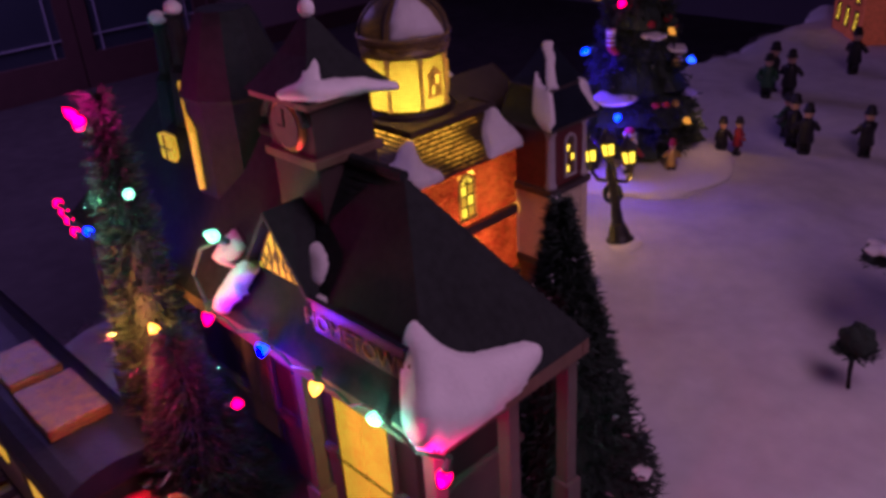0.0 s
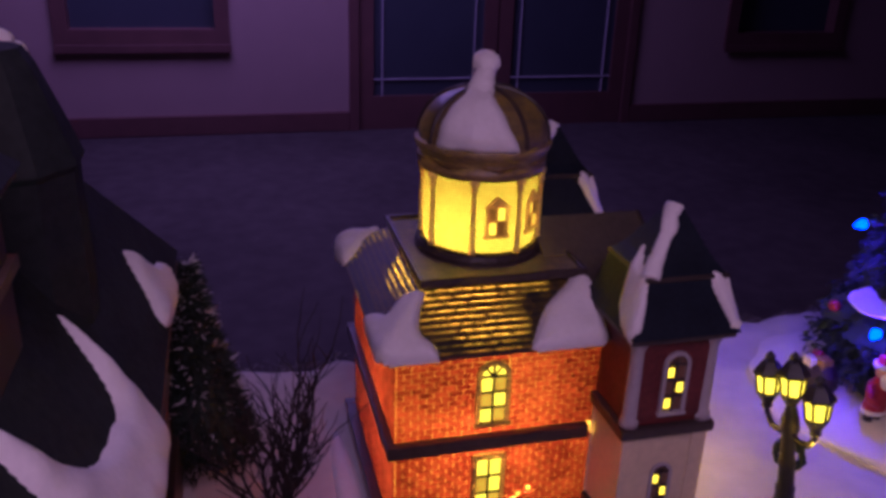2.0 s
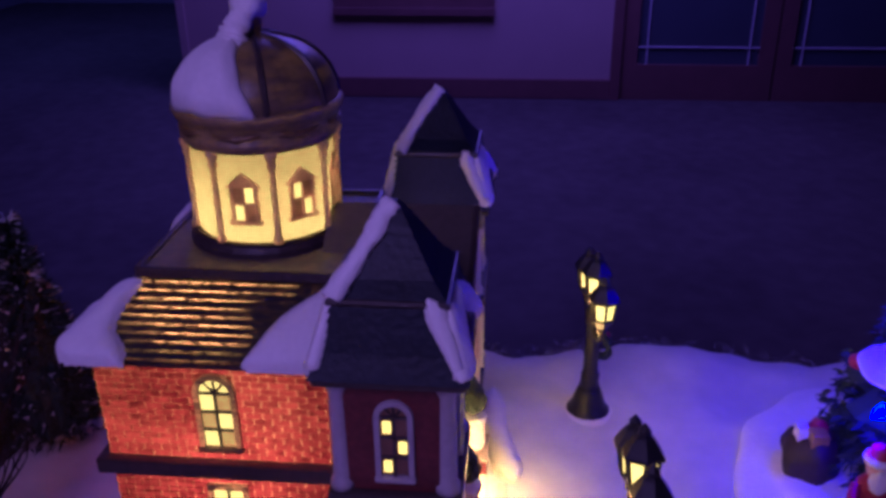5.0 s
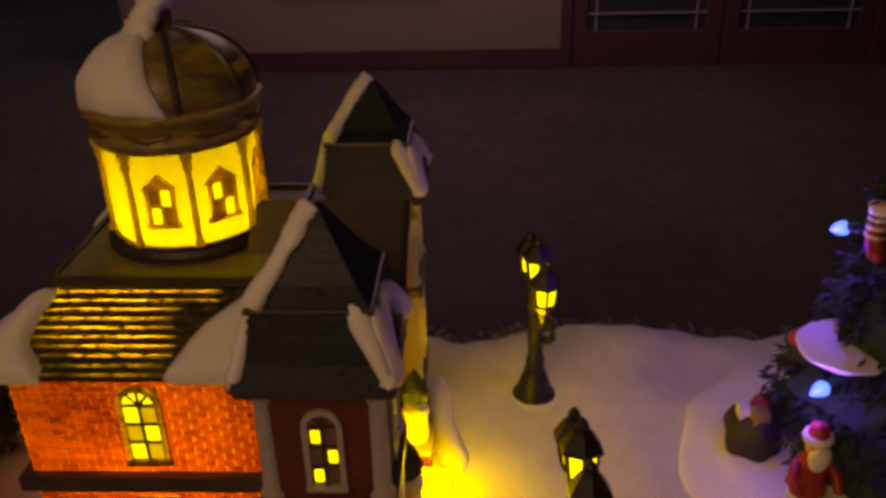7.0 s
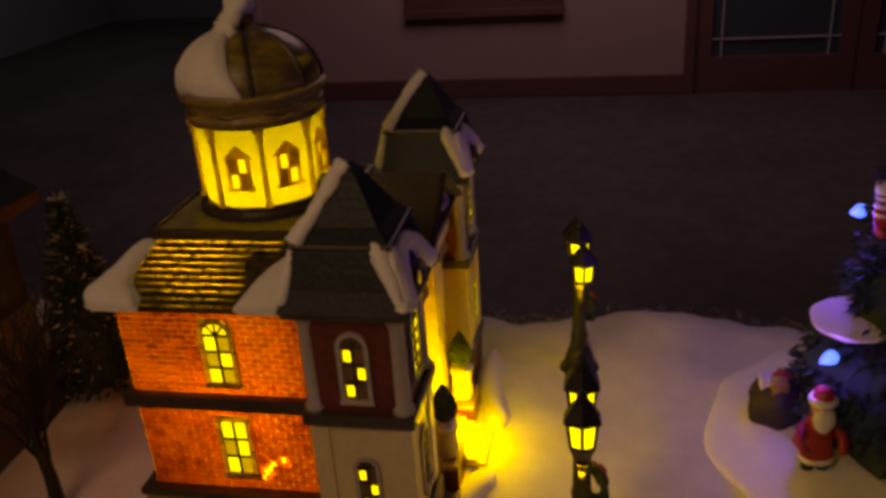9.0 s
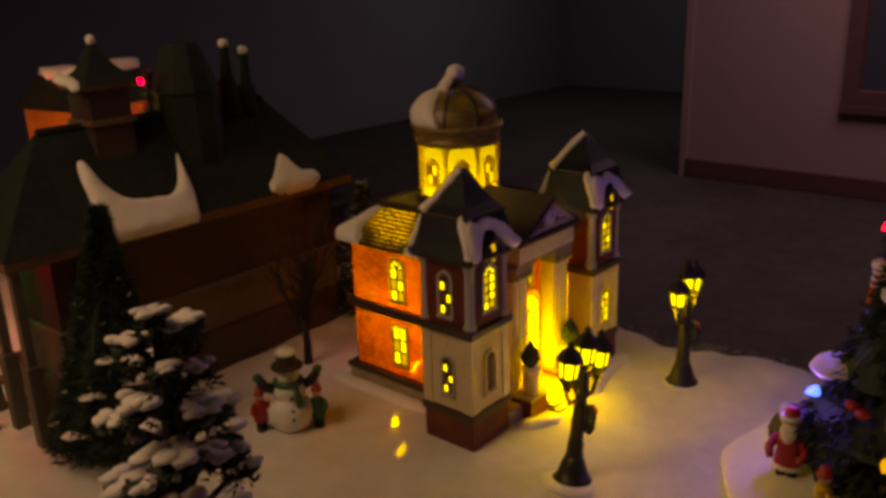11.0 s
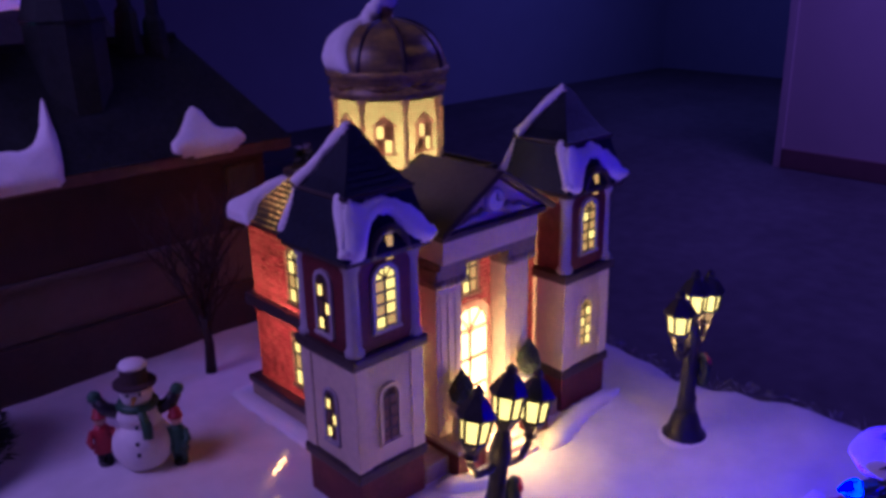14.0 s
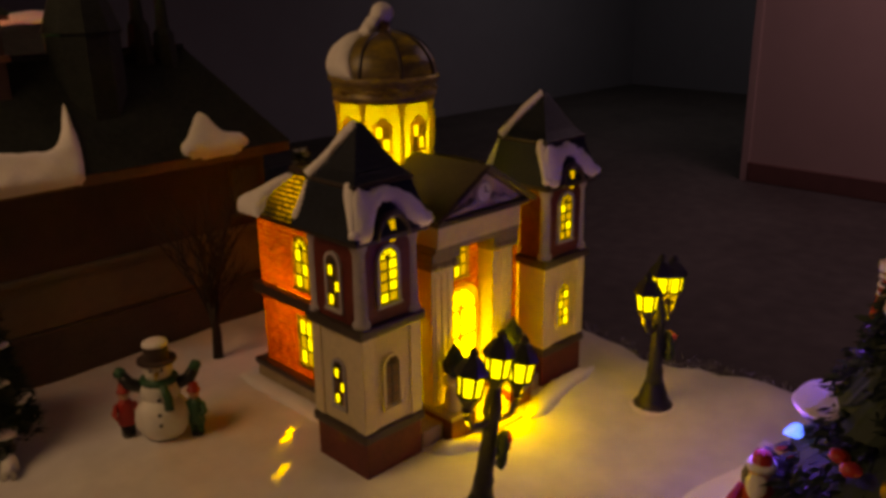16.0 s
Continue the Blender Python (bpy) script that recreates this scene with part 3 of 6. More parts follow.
window(hall, wall_frame((X0, 0.083, 0.0217), (0, -1, 0), (-1, 0, 0)), 0.0105, 0.0258, False, 3, "BDDBBB", BRONZE, name="square_window")
for nm, z0, hgt in (("back_wall_lower", 0.0135, 0.0412), ("back_wall_upper", 0.0605, 0.0392)):
    brick_face(nm, hall, wall_frame((X1, YB, z0), (-1, 0, 0), (0, 1, 0)), X1 - X0, hgt, [], False)
for nm, z0, hgt in (("far_wall_lower", 0.0135, 0.0412), ("far_wall_upper", 0.0605, 0.0392)):
    brick_face(nm, hall, wall_frame((X1, YF, z0), (0, 1, 0), (1, 0, 0)), W, hgt, [], False)
# front wall inside the porch, with its door and side windows
PX0, PX1, PY = 0.037, 0.128, 0.0205
brick_face("porch_wall", hall, wall_frame((PX0, PY, 0.010), (1, 0, 0), (0, -1, 0)), PX1 - PX0, 0.090,
           [(0.033, 0.057, 0, 0.058), (0.012, 0.0215, 0.002, 0.050), (0.040, 0.051, 0.064, 0.088)], False)
window(hall, wall_frame((0.0825, PY, 0.0745), (1, 0, 0), (0, -1, 0)), 0.0085, 0.023, True, 3, "BDBDBD", GOLD, name="arched_window")
for cx in (0.0540, 0.1110):
    window(hall, wall_frame((cx, PY, 0.013), (1, 0, 0), (0, -1, 0)), 0.0085, 0.046, False, 5, "BBDB", GOLD, sill=False, name="tall_window")
window(hall, wall_frame((0.0825, PY, 0.0105), (1, 0, 0), (0, -1, 0)), 0.0220, 0.056, True, 3, "X", LITTRIM, sill=False, name="doorway", bar_mat=LITTRIM)

# courses round the body
for nm, z0, z1, g, mat in (("plinth", 0.0, 0.0102, 0.0045, STONE), ("base_course", 0.0102, 0.0137, 0.0056, DARKTRIM), ("belt_course", 0.0546, 0.0606, 0.0040, DARKTRIM), ("cornice", 0.0995, 0.1040, 0.0048, DARKTRIM)):
    for bx in ((X0 - g, X0 + 0.0005, YF + 0.010, YB + g), (X1 - 0.0005, X1 + g, YF + 0.010, YB + g), (X0 + 0.0005, X1 - 0.0005, YB - 0.0005, YB + g)):
        part(nm, B(*bx, z0, z1, 0.0007), mat, hall)

# hipped mansard with shingle courses, and the flat deck that carries the lantern
EZ, DZ = 0.1035, 0.1215
e0, e1, e2, e3 = X0 - 0.0065, X1 + 0.0065, YF + 0.004, YB + 0.0065
d0, d1, d2, d3 = 0.0483, 0.1187, 0.043, 0.1072
N = 10
dark = bmesh.new()


def ring(bm, f, out):
    z = EZ + (DZ - EZ) * f
    return [bm.verts.new(p) for p in ((e0 + (d0 - e0) * f - out, e2 + (d2 - e2) * f - out, z), (e1 + (d1 - e1) * f + out, e2 + (d2 - e2) * f - out, z),
                                      (e1 + (d1 - e1) * f + out, e3 + (d3 - e3) * f + out, z), (e0 + (d0 - e0) * f - out, e3 + (d3 - e3) * f + out, z))]


def band(bm, f0, o0, f1, o1, glaze=0):
    lo, hi = ring(bm, f0, o0), ring(bm, f1, o1)
    for i in range(4):
        q = (i + 1) % 4
        bm.faces.new((lo[i], lo[q], hi[q], hi[i])).material_index = glaze


for c in range(N):
    a, b = c / N, (c + 1) / N
    mid = a + 0.32 * (b - a)
    band(dark, a, 0.0010, mid, 0.0006, 1)
    band(dark, mid, 0.0006, b, 0.0)
    if c:
        band(dark, a, 0.0, a, 0.0010)
bmesh.ops.remove_doubles(dark, verts=dark.verts, dist=0.00002)
part("mansard_roof", dark, SHINGLE, hall, "dark shingle courses with worn gilt edges lit from inside").data.materials.append(GILT)
deck = B(d0 - 0.003, d1 + 0.003, d2 - 0.003, d3 + 0.003, DZ, DZ + 0.0028, 0.0006)
part("roof_deck", deck, BROWNROOF, hall, "brown flat deck")
for bx in ((d0 - 0.0038, d1 + 0.0038, d2 - 0.0038, d2 - 0.0018), (d0 - 0.0038, d1 + 0.0038, d3 + 0.0018, d3 + 0.0038), (d0 - 0.0038, d0 - 0.0018, d2 - 0.0018, d3 + 0.0018), (d1 + 0.0018, d1 + 0.0038, d2 - 0.0018, d3 + 0.0018)):
    part("deck_edge", B(*bx, DZ + 0.0005, DZ + 0.0042, 0.0004), DARKTRIM, hall)

# the lantern drum, its dome and cap
R8 = 0.0252
part("drum_base", lathe(lathe(bmesh.new(), [(0.0284, 0.1243), (0.0284, 0.1262), (0.0270, 0.1278)], 32, HX, HY), [(0.0262, 0.1278), (0.0262, 0.1290)], 32, HX, HY), DARKTRIM, hall)
DB, DT = 0.1288, 0.1612
for i in range(8):
    a0, a1 = radians(22.5 + 45 * i), radians(67.5 + 45 * i)
    p0, p1 = Vector((HX + R8 * math.cos(a0), HY + R8 * math.sin(a0), 0)), Vector((HX + R8 * math.cos(a1), HY + R8 * math.sin(a1), 0))
    u = (p1 - p0).normalized()
    mid = (p0 + p1) / 2
    nrm = Vector((math.cos((a0 + a1) / 2), math.sin((a0 + a1) / 2), 0))
    bm = bmesh.new()
    ln = (p1 - p0).length
    segs = 6
    lo = [bm.verts.new((*(p0 + u * ln * k / segs + nrm * 0.0014 * math.sin(math.pi * k / segs)).xy, DB)) for k in range(segs + 1)]
    hi = [bm.verts.new((v.co.x, v.co.y, DT)) for v in lo]
    for k in range(segs):
        bm.faces.new((lo[k], lo[k + 1], hi[k + 1], hi[k]))
    part("lit_panel", bm, DRUM, hall, smooth=True)
    m = wall_frame((mid.x + nrm.x * 0.0015, mid.y + nrm.y * 0.0015, 0.1372), u, nrm)
    col = lathe(bmesh.new(), [(0.0017, DB), (0.0017, DB + 0.0015), (0.0011, DB + 0.0022), (0.0010, DT - 0.0058), (0.0016, DT - 0.0052), (0.0014, DT - 0.0030), (0.0021, DT - 0.0018), (0.0022, DT)], 8, p0.x + 0.0008 * math.cos(a0), p0.y + 0.0008 * math.sin(a0))
    part("column", col, DRUMTRIM, hall, "slender tan column", smooth=True)
    if i in (0, 1, 2):  # the panels at the back are plain
        continue
    wn = part("drum_window", bmesh.new(), LITTRIM, hall)
    fr = bmesh.new()
    for bx in ((-0.0042, -0.0030, 0, 0.0125), (0.0030, 0.0042, 0, 0.0125), (-0.0050, 0.0050, -0.0012, 0.0002), (-0.0003, 0.0003, 0, 0.0125), (-0.0030, 0.0030, 0.0058, 0.0066)):
        box(fr, *bx, -0.0002, 0.0012)
    ped = bmesh.new()
    vs = [[ped.verts.new(Vector((x, y, d))) for x, y in ((-0.0053, 0.0122), (0.0053, 0.0122), (0, 0.0172))] for d in (0.0, 0.0015)]
    ped.faces.new(vs[0][::-1]); ped.faces.new(vs[1])
    for k in range(3):
        ped.faces.new((vs[0][k], vs[0][(k + 1) % 3], vs[1][(k + 1) % 3], vs[1][k]))
    m = m @ Matrix.Diagonal((1.12, 1.0, 1, 1))
    part("frame", transform(fr, m), LITTRIM, wn)
    part("pediment", transform(ped, m), LITTRIM, wn)
    for s, (a, b, c, d) in enumerate(((-0.003, -0.0003, 0, 0.0058), (0.0003, 0.003, 0.0066, 0.0122), (-0.003, -0.0003, 0.0066, 0.0122), (0.0003, 0.003, 0, 0.0058))):
        part("pane", transform(B(a, b, c, d, -0.0001, 0.0004), m), PANEB if (s < 2) == (i == 3) else DRUMPANE, wn)
cor = lathe(bmesh.new(), [(0.0266, DT - 0.0003), (0.0276, DT + 0.0016), (0.0276, DT + 0.0030), (0.0270, DT + 0.0036), (0.0272, DT + 0.0078), (0.0288, DT + 0.0090), (0.0296, DT + 0.0112), (0.0292, DT + 0.0122), (0.0280, DT + 0.0126)], 40, HX, HY, caps=False)
part("lantern_cornice", cor, RING, hall, "brown bronze moulded ring", smooth=True)
for i in range(8):
    sw = [radians(45 * i + g) for g in (-17, -11, -5, 0, 5, 11, 17)]
    orn = tube(bmesh.new(), [(HX + 0.0274 * math.cos(a), HY + 0.0274 * math.sin(a), DT + 0.0062 - 0.0012 * math.cos((a - sw[3]) * 5)) for a in sw], [0.0004, 0.0008, 0.0009, 0.0013, 0.0009, 0.0008, 0.0004], 8, 0.5)
    part("garland", orn, BRONZE, hall, smooth=True)
DR, DH, DZ0 = 0.0278, 0.0215, DT + 0.0122


def dome_r(t):
    return DR * math.cos(t) ** 0.86


prof = [(dome_r(t), DZ0 + DH * math.sin(t)) for t in [math.pi / 2 * i / 12 * 0.955 for i in range(13)]]
part("dome", lathe(bmesh.new(), prof, 40, HX, HY, caps=False), DOMEGLAZE, hall, "brown ribbed dome", smooth=True)
for i in range(8):
    a = radians(22.5 + 45 * i)
    part("dome_rib", tube(bmesh.new(), [(HX + (r + 0.0001) * math.cos(a), HY + (r + 0.0001) * math.sin(a), z) for r, z in prof], 0.0011, 6), DARKTRIM, hall)
TOPZ = DZ0 + DH
part("finial", lathe(bmesh.new(), [(0.0056, TOPZ - 0.0022), (0.0048, TOPZ + 0.0002), (0.0038, TOPZ + 0.0008), (0.0038, TOPZ + 0.0062), (0.0048, TOPZ + 0.0070)], 16, HX, HY), BRONZE, hall, smooth=True)
lp = bmesh.new()
lump(lp, (HX, HY, TOPZ + 0.0095), (0.0061, 0.0061, 0.0052), 3, 0.16, 4, 1.5)
part("snow_cap", lp, PSNOW, hall, "round blob of painted snow on the finial", smooth=True)
ca, sa = math.cos(radians(151)), math.sin(radians(151))
snow_drape("neck_snow", [(HX + d * ca, HY + d * sa, TOPZ + z) for d, z in ((0.0022, 0.0080), (0.0040, 0.0060), (0.0058, 0.0028), (0.0080, 0.0000), (0.0105, -0.0030))], [0.0042, 0.0046, 0.0050, 0.0058, 0.0060], hall, 21, 0.8)
# snow that clings to the side of the dome, wider below than above
sc = bmesh.new()
NA, NR = 34, 22
grid = []
for k in range(NR + 1):
    f = k / NR
    right, left = radians(197 - 25 * f ** 0.9), radians(119 + 8 * f)
    row = []
    for i in range(NA + 1):
        g = i / NA
        a = left + (right - left) * g + (0.05 * noise.noise(Vector((f * 5, 3, 1))) if g > 0.5 else 0.05 * noise.noise(Vector((f * 5, 8, 4))))
        th = math.pi / 2 * min(0.95, 0.95 * f) - (0.03 + 0.05 * noise.noise(Vector((g * 4, 0, 0))) if k == 0 else 0)
        rim = min(1.0, 6 * g, 6 * (1 - g), 5 * f + 0.25)
        puff = -0.0006 + 0.0036 * rim ** 0.5 + 0.0007 * noise.noise(Vector((g * 5, f * 5, 6)))
        r = dome_r(max(0.0, th))
        row.append(sc.verts.new((HX + (r + puff) * math.cos(a), HY + (r + puff) * math.sin(a), DZ0 + DH * math.sin(th) + 0.5 * puff)))
    grid.append(row)
for a, b in zip(grid, grid[1:]):
    for i in range(NA):
        sc.faces.new((a[i], a[i + 1], b[i + 1], b[i]))
dome_snow = part("dome_snow", sc, PSNOW, hall, "thick patch of painted snow", smooth=True)
sol = dome_snow.modifiers.new("thick", "SOLIDIFY")
sol.thickness, sol.offset = 0.0022, -1

# the towers
TW = 0.0365
SPIRE = ((0.0222, 0.1168), (0.0196, 0.1240), (0.0172, 0.1330), (0.0160, 0.1378), (0.0158, 0.1392), (0.0118, 0.1440), (0.0078, 0.1510), (0.0040, 0.1580), (0.0012, 0.1622), (0.0, 0.1625))


def coursed(prof, n, lip=0.0006):
    """A profile cut into n overlapping slate courses."""
    run = [0.0]
    for (r0, z0), (r1, z1) in zip(prof, prof[1:]):
        run.append(run[-1] + math.hypot(r1 - r0, z1 - z0))
    out = []
    for k in range(n + 1):
        d = run[-1] * k / n
        i = max(q for q in range(len(prof) - 1) if run[q] <= d + 1e-9)
        f = (d - run[i]) / (run[i + 1] - run[i])
        r, z = prof[i][0] + (prof[i + 1][0] - prof[i][0]) * f, prof[i][1] + (prof[i + 1][1] - prof[i][1]) * f
        out.append((r, z))
        if k < n:
            out.append((r + lip, z + 0.0001))
    return out



def tower(x, mirrored):
    tw = part("tower", B(x + 0.0008, x + TW - 0.0008, 0.0008, 0.0372, -0.002, 0.0190, 0.0008), REDPAINT, hall, "square corner tower with a slate spire")
    part("lower_ledge", B(x - 0.0006, x + TW + 0.0006, -0.0006, 0.0386, 0.0188, 0.0236, 0.0011), DARKTRIM, tw)
    part("shaft", B(x + 0.0012, x + TW - 0.0012, 0.0012, 0.0368, 0.0236, 0.0735, 0.0005), CREAM, tw, "cream rendered shaft")
    for a, b in ((x + 0.0004, 0.0004), (x + TW - 0.0074, 0.0004), (x + 0.0004, 0.0306), (x + TW - 0.0074, 0.0306)):
        part("corner_pier", B(a, a + 0.0070, b, b + 0.0070, 0.0236, 0.0735, 0.0005), CREAM, tw)
    part("upper_ledge", B(x - 0.0014, x + TW + 0.0014, -0.0014, 0.0394, 0.0705, 0.0755, 0.0013), DARKTRIM, tw)
    part("upper_shaft", B(x + 0.0014, x + TW - 0.0014, 0.0014, 0.0366, 0.0755, 0.1150, 0.0004), REDPAINT, tw, "dark red brick shaft")
    for a, b in ((x + 0.0032, 0.0032), (x + TW - 0.0032, 0.0032), (x + 0.0032, 0.0348), (x + TW - 0.0032, 0.0348)):
        part("corner_column", lathe(bmesh.new(), [(0.0040, 0.0755), (0.0040, 0.0778), (0.0030, 0.0788), (0.0027, 0.1090), (0.0038, 0.1120), (0.0040, 0.1150)], 10, a, b), GREYTRIM, tw, smooth=True)
    mid = x + 0.0175
    window(tw, wall_frame((mid, 0.0014, 0.0842), (1, 0, 0), (0, -1, 0)), 0.0098, 0.0250, True, 4, "BDDBDBDB" if not mirrored else "DDDBDDBD", GREYTRIM)
    window(tw, wall_frame((mid, 0.0012, 0.0335), (1, 0, 0), (0, -1, 0)), 0.0082, 0.0245, True, 4, "FFFFFFF" if not mirrored else "DBDBBD", CREAM)
    sx, sn = (x + 0.0014, -1) if not mirrored else (x + TW - 0.0014, 1)
    window(tw, wall_frame((sx, 0.0185, 0.0815), (0, sn, 0), (sn, 0, 0)), 0.0082, 0.0250, True, 3, "SFFSSFF", GREYTRIM)
    window(tw, wall_frame((sx - sn * 0.0002, 0.0185, 0.0325), (0, sn, 0), (sn, 0, 0)), 0.0070, 0.0228, True, 3, "SFFSSFF", GREYTRIM)
    cx, cy = x + TW / 2, 0.019
    part("eave", B(x - 0.0030, x + TW + 0.0030, -0.0030, 0.0410, 0.1140, 0.1170, 0.0009), DARKTRIM, tw)
    # flared spire in two tiers
    sp = bmesh.new()
    s2 = math.sqrt(2)
    lathe(sp, coursed([(0.0222 * s2, 0.1168), (0.0196 * s2, 0.1240), (0.0172 * s2, 0.1330), (0.0160 * s2, 0.1378)], 8), 4, cx, cy, math.pi / 4)
    part("spire_skirt", sp, SLATE, tw)
    part("spire_lip", lathe(bmesh.new(), [(0.0166 * s2, 0.1374), (0.0172 * s2, 0.1384), (0.0168 * s2, 0.1394)], 4, cx, cy, math.pi / 4), DARKTRIM, tw)
    part("spire", lathe(bmesh.new(), coursed([(0.0158 * s2, 0.1392), (0.0118 * s2, 0.1440), (0.0078 * s2, 0.1510), (0.0040 * s2, 0.1580), (0.0012 * s2, 0.1622)], 9), 4, cx, cy, math.pi / 4), SLATE, tw)
    # hood over the front window
    hood = bmesh.new()
    tube(hood, [(cx + 0.0088 * math.cos(t), -0.0022, 0.1150 + 0.0105 * math.sin(t)) for t in [math.pi * i / 14 for i in range(15)]], 0.0016, 8)
    part("hood", hood, DARKTRIM, tw, "curved dark window hood", smooth=True)
    tym = bmesh.new()
    f0 = [tym.verts.new((cx + 0.0085 * math.cos(math.pi * i / 12), -0.0014, 0.1145 + 0.0100 * math.sin(math.pi * i / 12))) for i in range(13)]
    f1 = [tym.verts.new((v.co.x, 0.010, v.co.z)) for v in f0]
    tym.faces.new(f0)
    for i in range(12):
        tym.faces.new((f0[i], f0[i + 1], f1[i + 1], f1[i]))
    part("tympanum", tym, CREAM, tw)
    part("keystone", B(cx - 0.0014, cx + 0.0014, -0.0028, -0.0014, 0.1130, 0.1225, 0.0004), PANED, tw, "lit slit in the hood")
    # snow down one hip, over the hood and on the corners
    def spire_z(px, py):
        r = max(abs(px - cx), abs(py - cy))
        for (a, za), (b, zb) in zip(SPIRE, SPIRE[1:]):
            if r >= b:
                return za + (zb - za) * (a - r) / (a - b)
        return SPIRE[-1][1]
    snow_drape("hip_snow", [(cx, cy, 0.1615), (cx - 0.0045, cy + 0.0045, 0.1560), (cx - 0.0082, cy + 0.0082, 0.1500), (cx - 0.0122, cy + 0.0122, 0.1440), (cx - 0.0156, cy + 0.0150, 0.1395)], [0.0034, 0.0030, 0.0027, 0.0030, 0.0038], tw, 1, 0.8)
    snow_sheet("hip_snow", [(cx + 0.0005, cy + 0.0100), (cx - 0.0030, cy + 0.0175), (cx - 0.0060, cy + 0.0205), (cx - 0.0170, cy + 0.0225), (cx - 0.0212, cy + 0.0218), (cx - 0.0205, cy + 0.0185), (cx - 0.0150, cy + 0.0150), (cx - 0.0080, cy + 0.0140)], spire_z, tw, 0.0026, 0.0006)
    snow_sheet("hood_snow", [(cx - 0.0206, -0.0022), (cx - 0.0185, 0.0010), (cx - 0.0158, 0.0032), (cx - 0.0080, 0.0026), (cx - 0.0005, 0.0030), (cx + 0.0090, 0.0020), (cx + 0.0155, 0.0008), (cx + 0.0205, -0.0008), (cx + 0.0214, -0.0030), (cx + 0.0150, -0.0030),
                             (cx + 0.0085, -0.0014), (cx + 0.0030, 0.0008), (cx - 0.0040, 0.0008), (cx - 0.0085, -0.0008), (cx - 0.0125, -0.0030), (cx - 0.0170, -0.0032)], spire_z, tw, 0.0034, 0.0005)
    for k, (ox, oz, r) in enumerate(((0.0205, 0.1193, 0.0034), (-0.0196, 0.1200, 0.0028))):
        lobe = bmesh.new()
        lump(lobe, (cx + ox, -0.0014, oz), (r * 1.25, r, r * 0.8), k + x * 40, 0.25, 3)
        part("corner_snow", lobe, PSNOW, tw, "rounded snow at the eaves corner", smooth=True)
    snow_sheet("corner_snow", [(cx - 0.0150, cy - 0.0110), (cx - 0.0163, cy - 0.0160), (cx - 0.0196, cy - 0.0206), (cx - 0.0212, cy - 0.0190), (cx - 0.0188, cy - 0.0140), (cx - 0.0166, cy - 0.0100)], spire_z, tw, 0.0022, 0.0005)
    return tw


tower(0.0, False)
tower(0.128, True)

# the portico: steps, pillars, entablature and pediment
part("porch_floor", B(0.0375, 0.1275, 0.002, 0.0235, -0.001, 0.0095, 0.001), STONE, hall)
for k in range(4):
    part("step", B(0.0690, 0.0950, -0.0010 - 0.0042 * k, 0.0036 - 0.0042 * k, -0.001, 0.0088 - 0.0022 * k, 0.0006), CREAM, hall)
for cx in (0.0598, 0.1042):
    part("pedestal", B(cx - 0.0088, cx + 0.0088, -0.0045, 0.0200, -0.001, 0.0120, 0.0008), REDPAINT, hall)
    part("pedestal_cap", B(cx - 0.0094, cx + 0.0094, -0.0051, 0.0200, 0.0120, 0.0142, 0.0007), STONE, hall)
    pl = B(cx - 0.0076, cx + 0.0076, 0.0095, 0.0203, 0.0142, 0.0880, 0.0006)
    pil = part("pillar", pl, CREAM, hall, "cream fluted square pillar")
    for fx in (-0.0045, 0.0, 0.0045):
        part("fillet", B(cx + fx - 0.0013, cx + fx + 0.0013, 0.0089, 0.0096, 0.020, 0.084, 0.0003), CREAM, pil)
    part("capital", box(box(bmesh.new(), cx - 0.0082, cx + 0.0082, 0.0085, 0.0205, 0.0868, 0.0910, 0.0008), cx - 0.0092, cx + 0.0092, 0.0068, 0.0205, 0.0910, 0.0962, 0.0010), DIMSTONE, pil)
    scr = bmesh.new()
    for s_ in (-1, 1):
        tube(scr, [(cx + s_ * 0.0066, 0.0062, 0.0898), (cx + s_ * 0.0066, 0.0200, 0.0898)], 0.0021, 10)
    for k in range(5):
        lump(scr, (cx - 0.0056 + 0.0028 * k, 0.0074, 0.0896), (0.0013, 0.0012, 0.0024), k, 0.2, 2)
    part("scroll", scr, DIMSTONE, pil, smooth=True)
part("architrave", B(0.0515, 0.1125, 0.0055, 0.0300, 0.0962, 0.0992, 0.0006), DIMSTONE, hall)
part("entablature", B(0.0522, 0.1118, 0.0045, 0.0300, 0.0992, 0.1105, 0.0006), CREAM, hall, "cream entablature over the porch")
part("porch_cornice", B(0.0490, 0.1150, 0.0012, 0.0310, 0.1105, 0.1135, 0.0008), DARKTRIM, hall)
part("tympanum", prism(bmesh.new(), [(0.0505, 0.1135), (0.1135, 0.1135), (0.0820, 0.1325)], "y", 0.0043, 0.034), CREAM, hall)
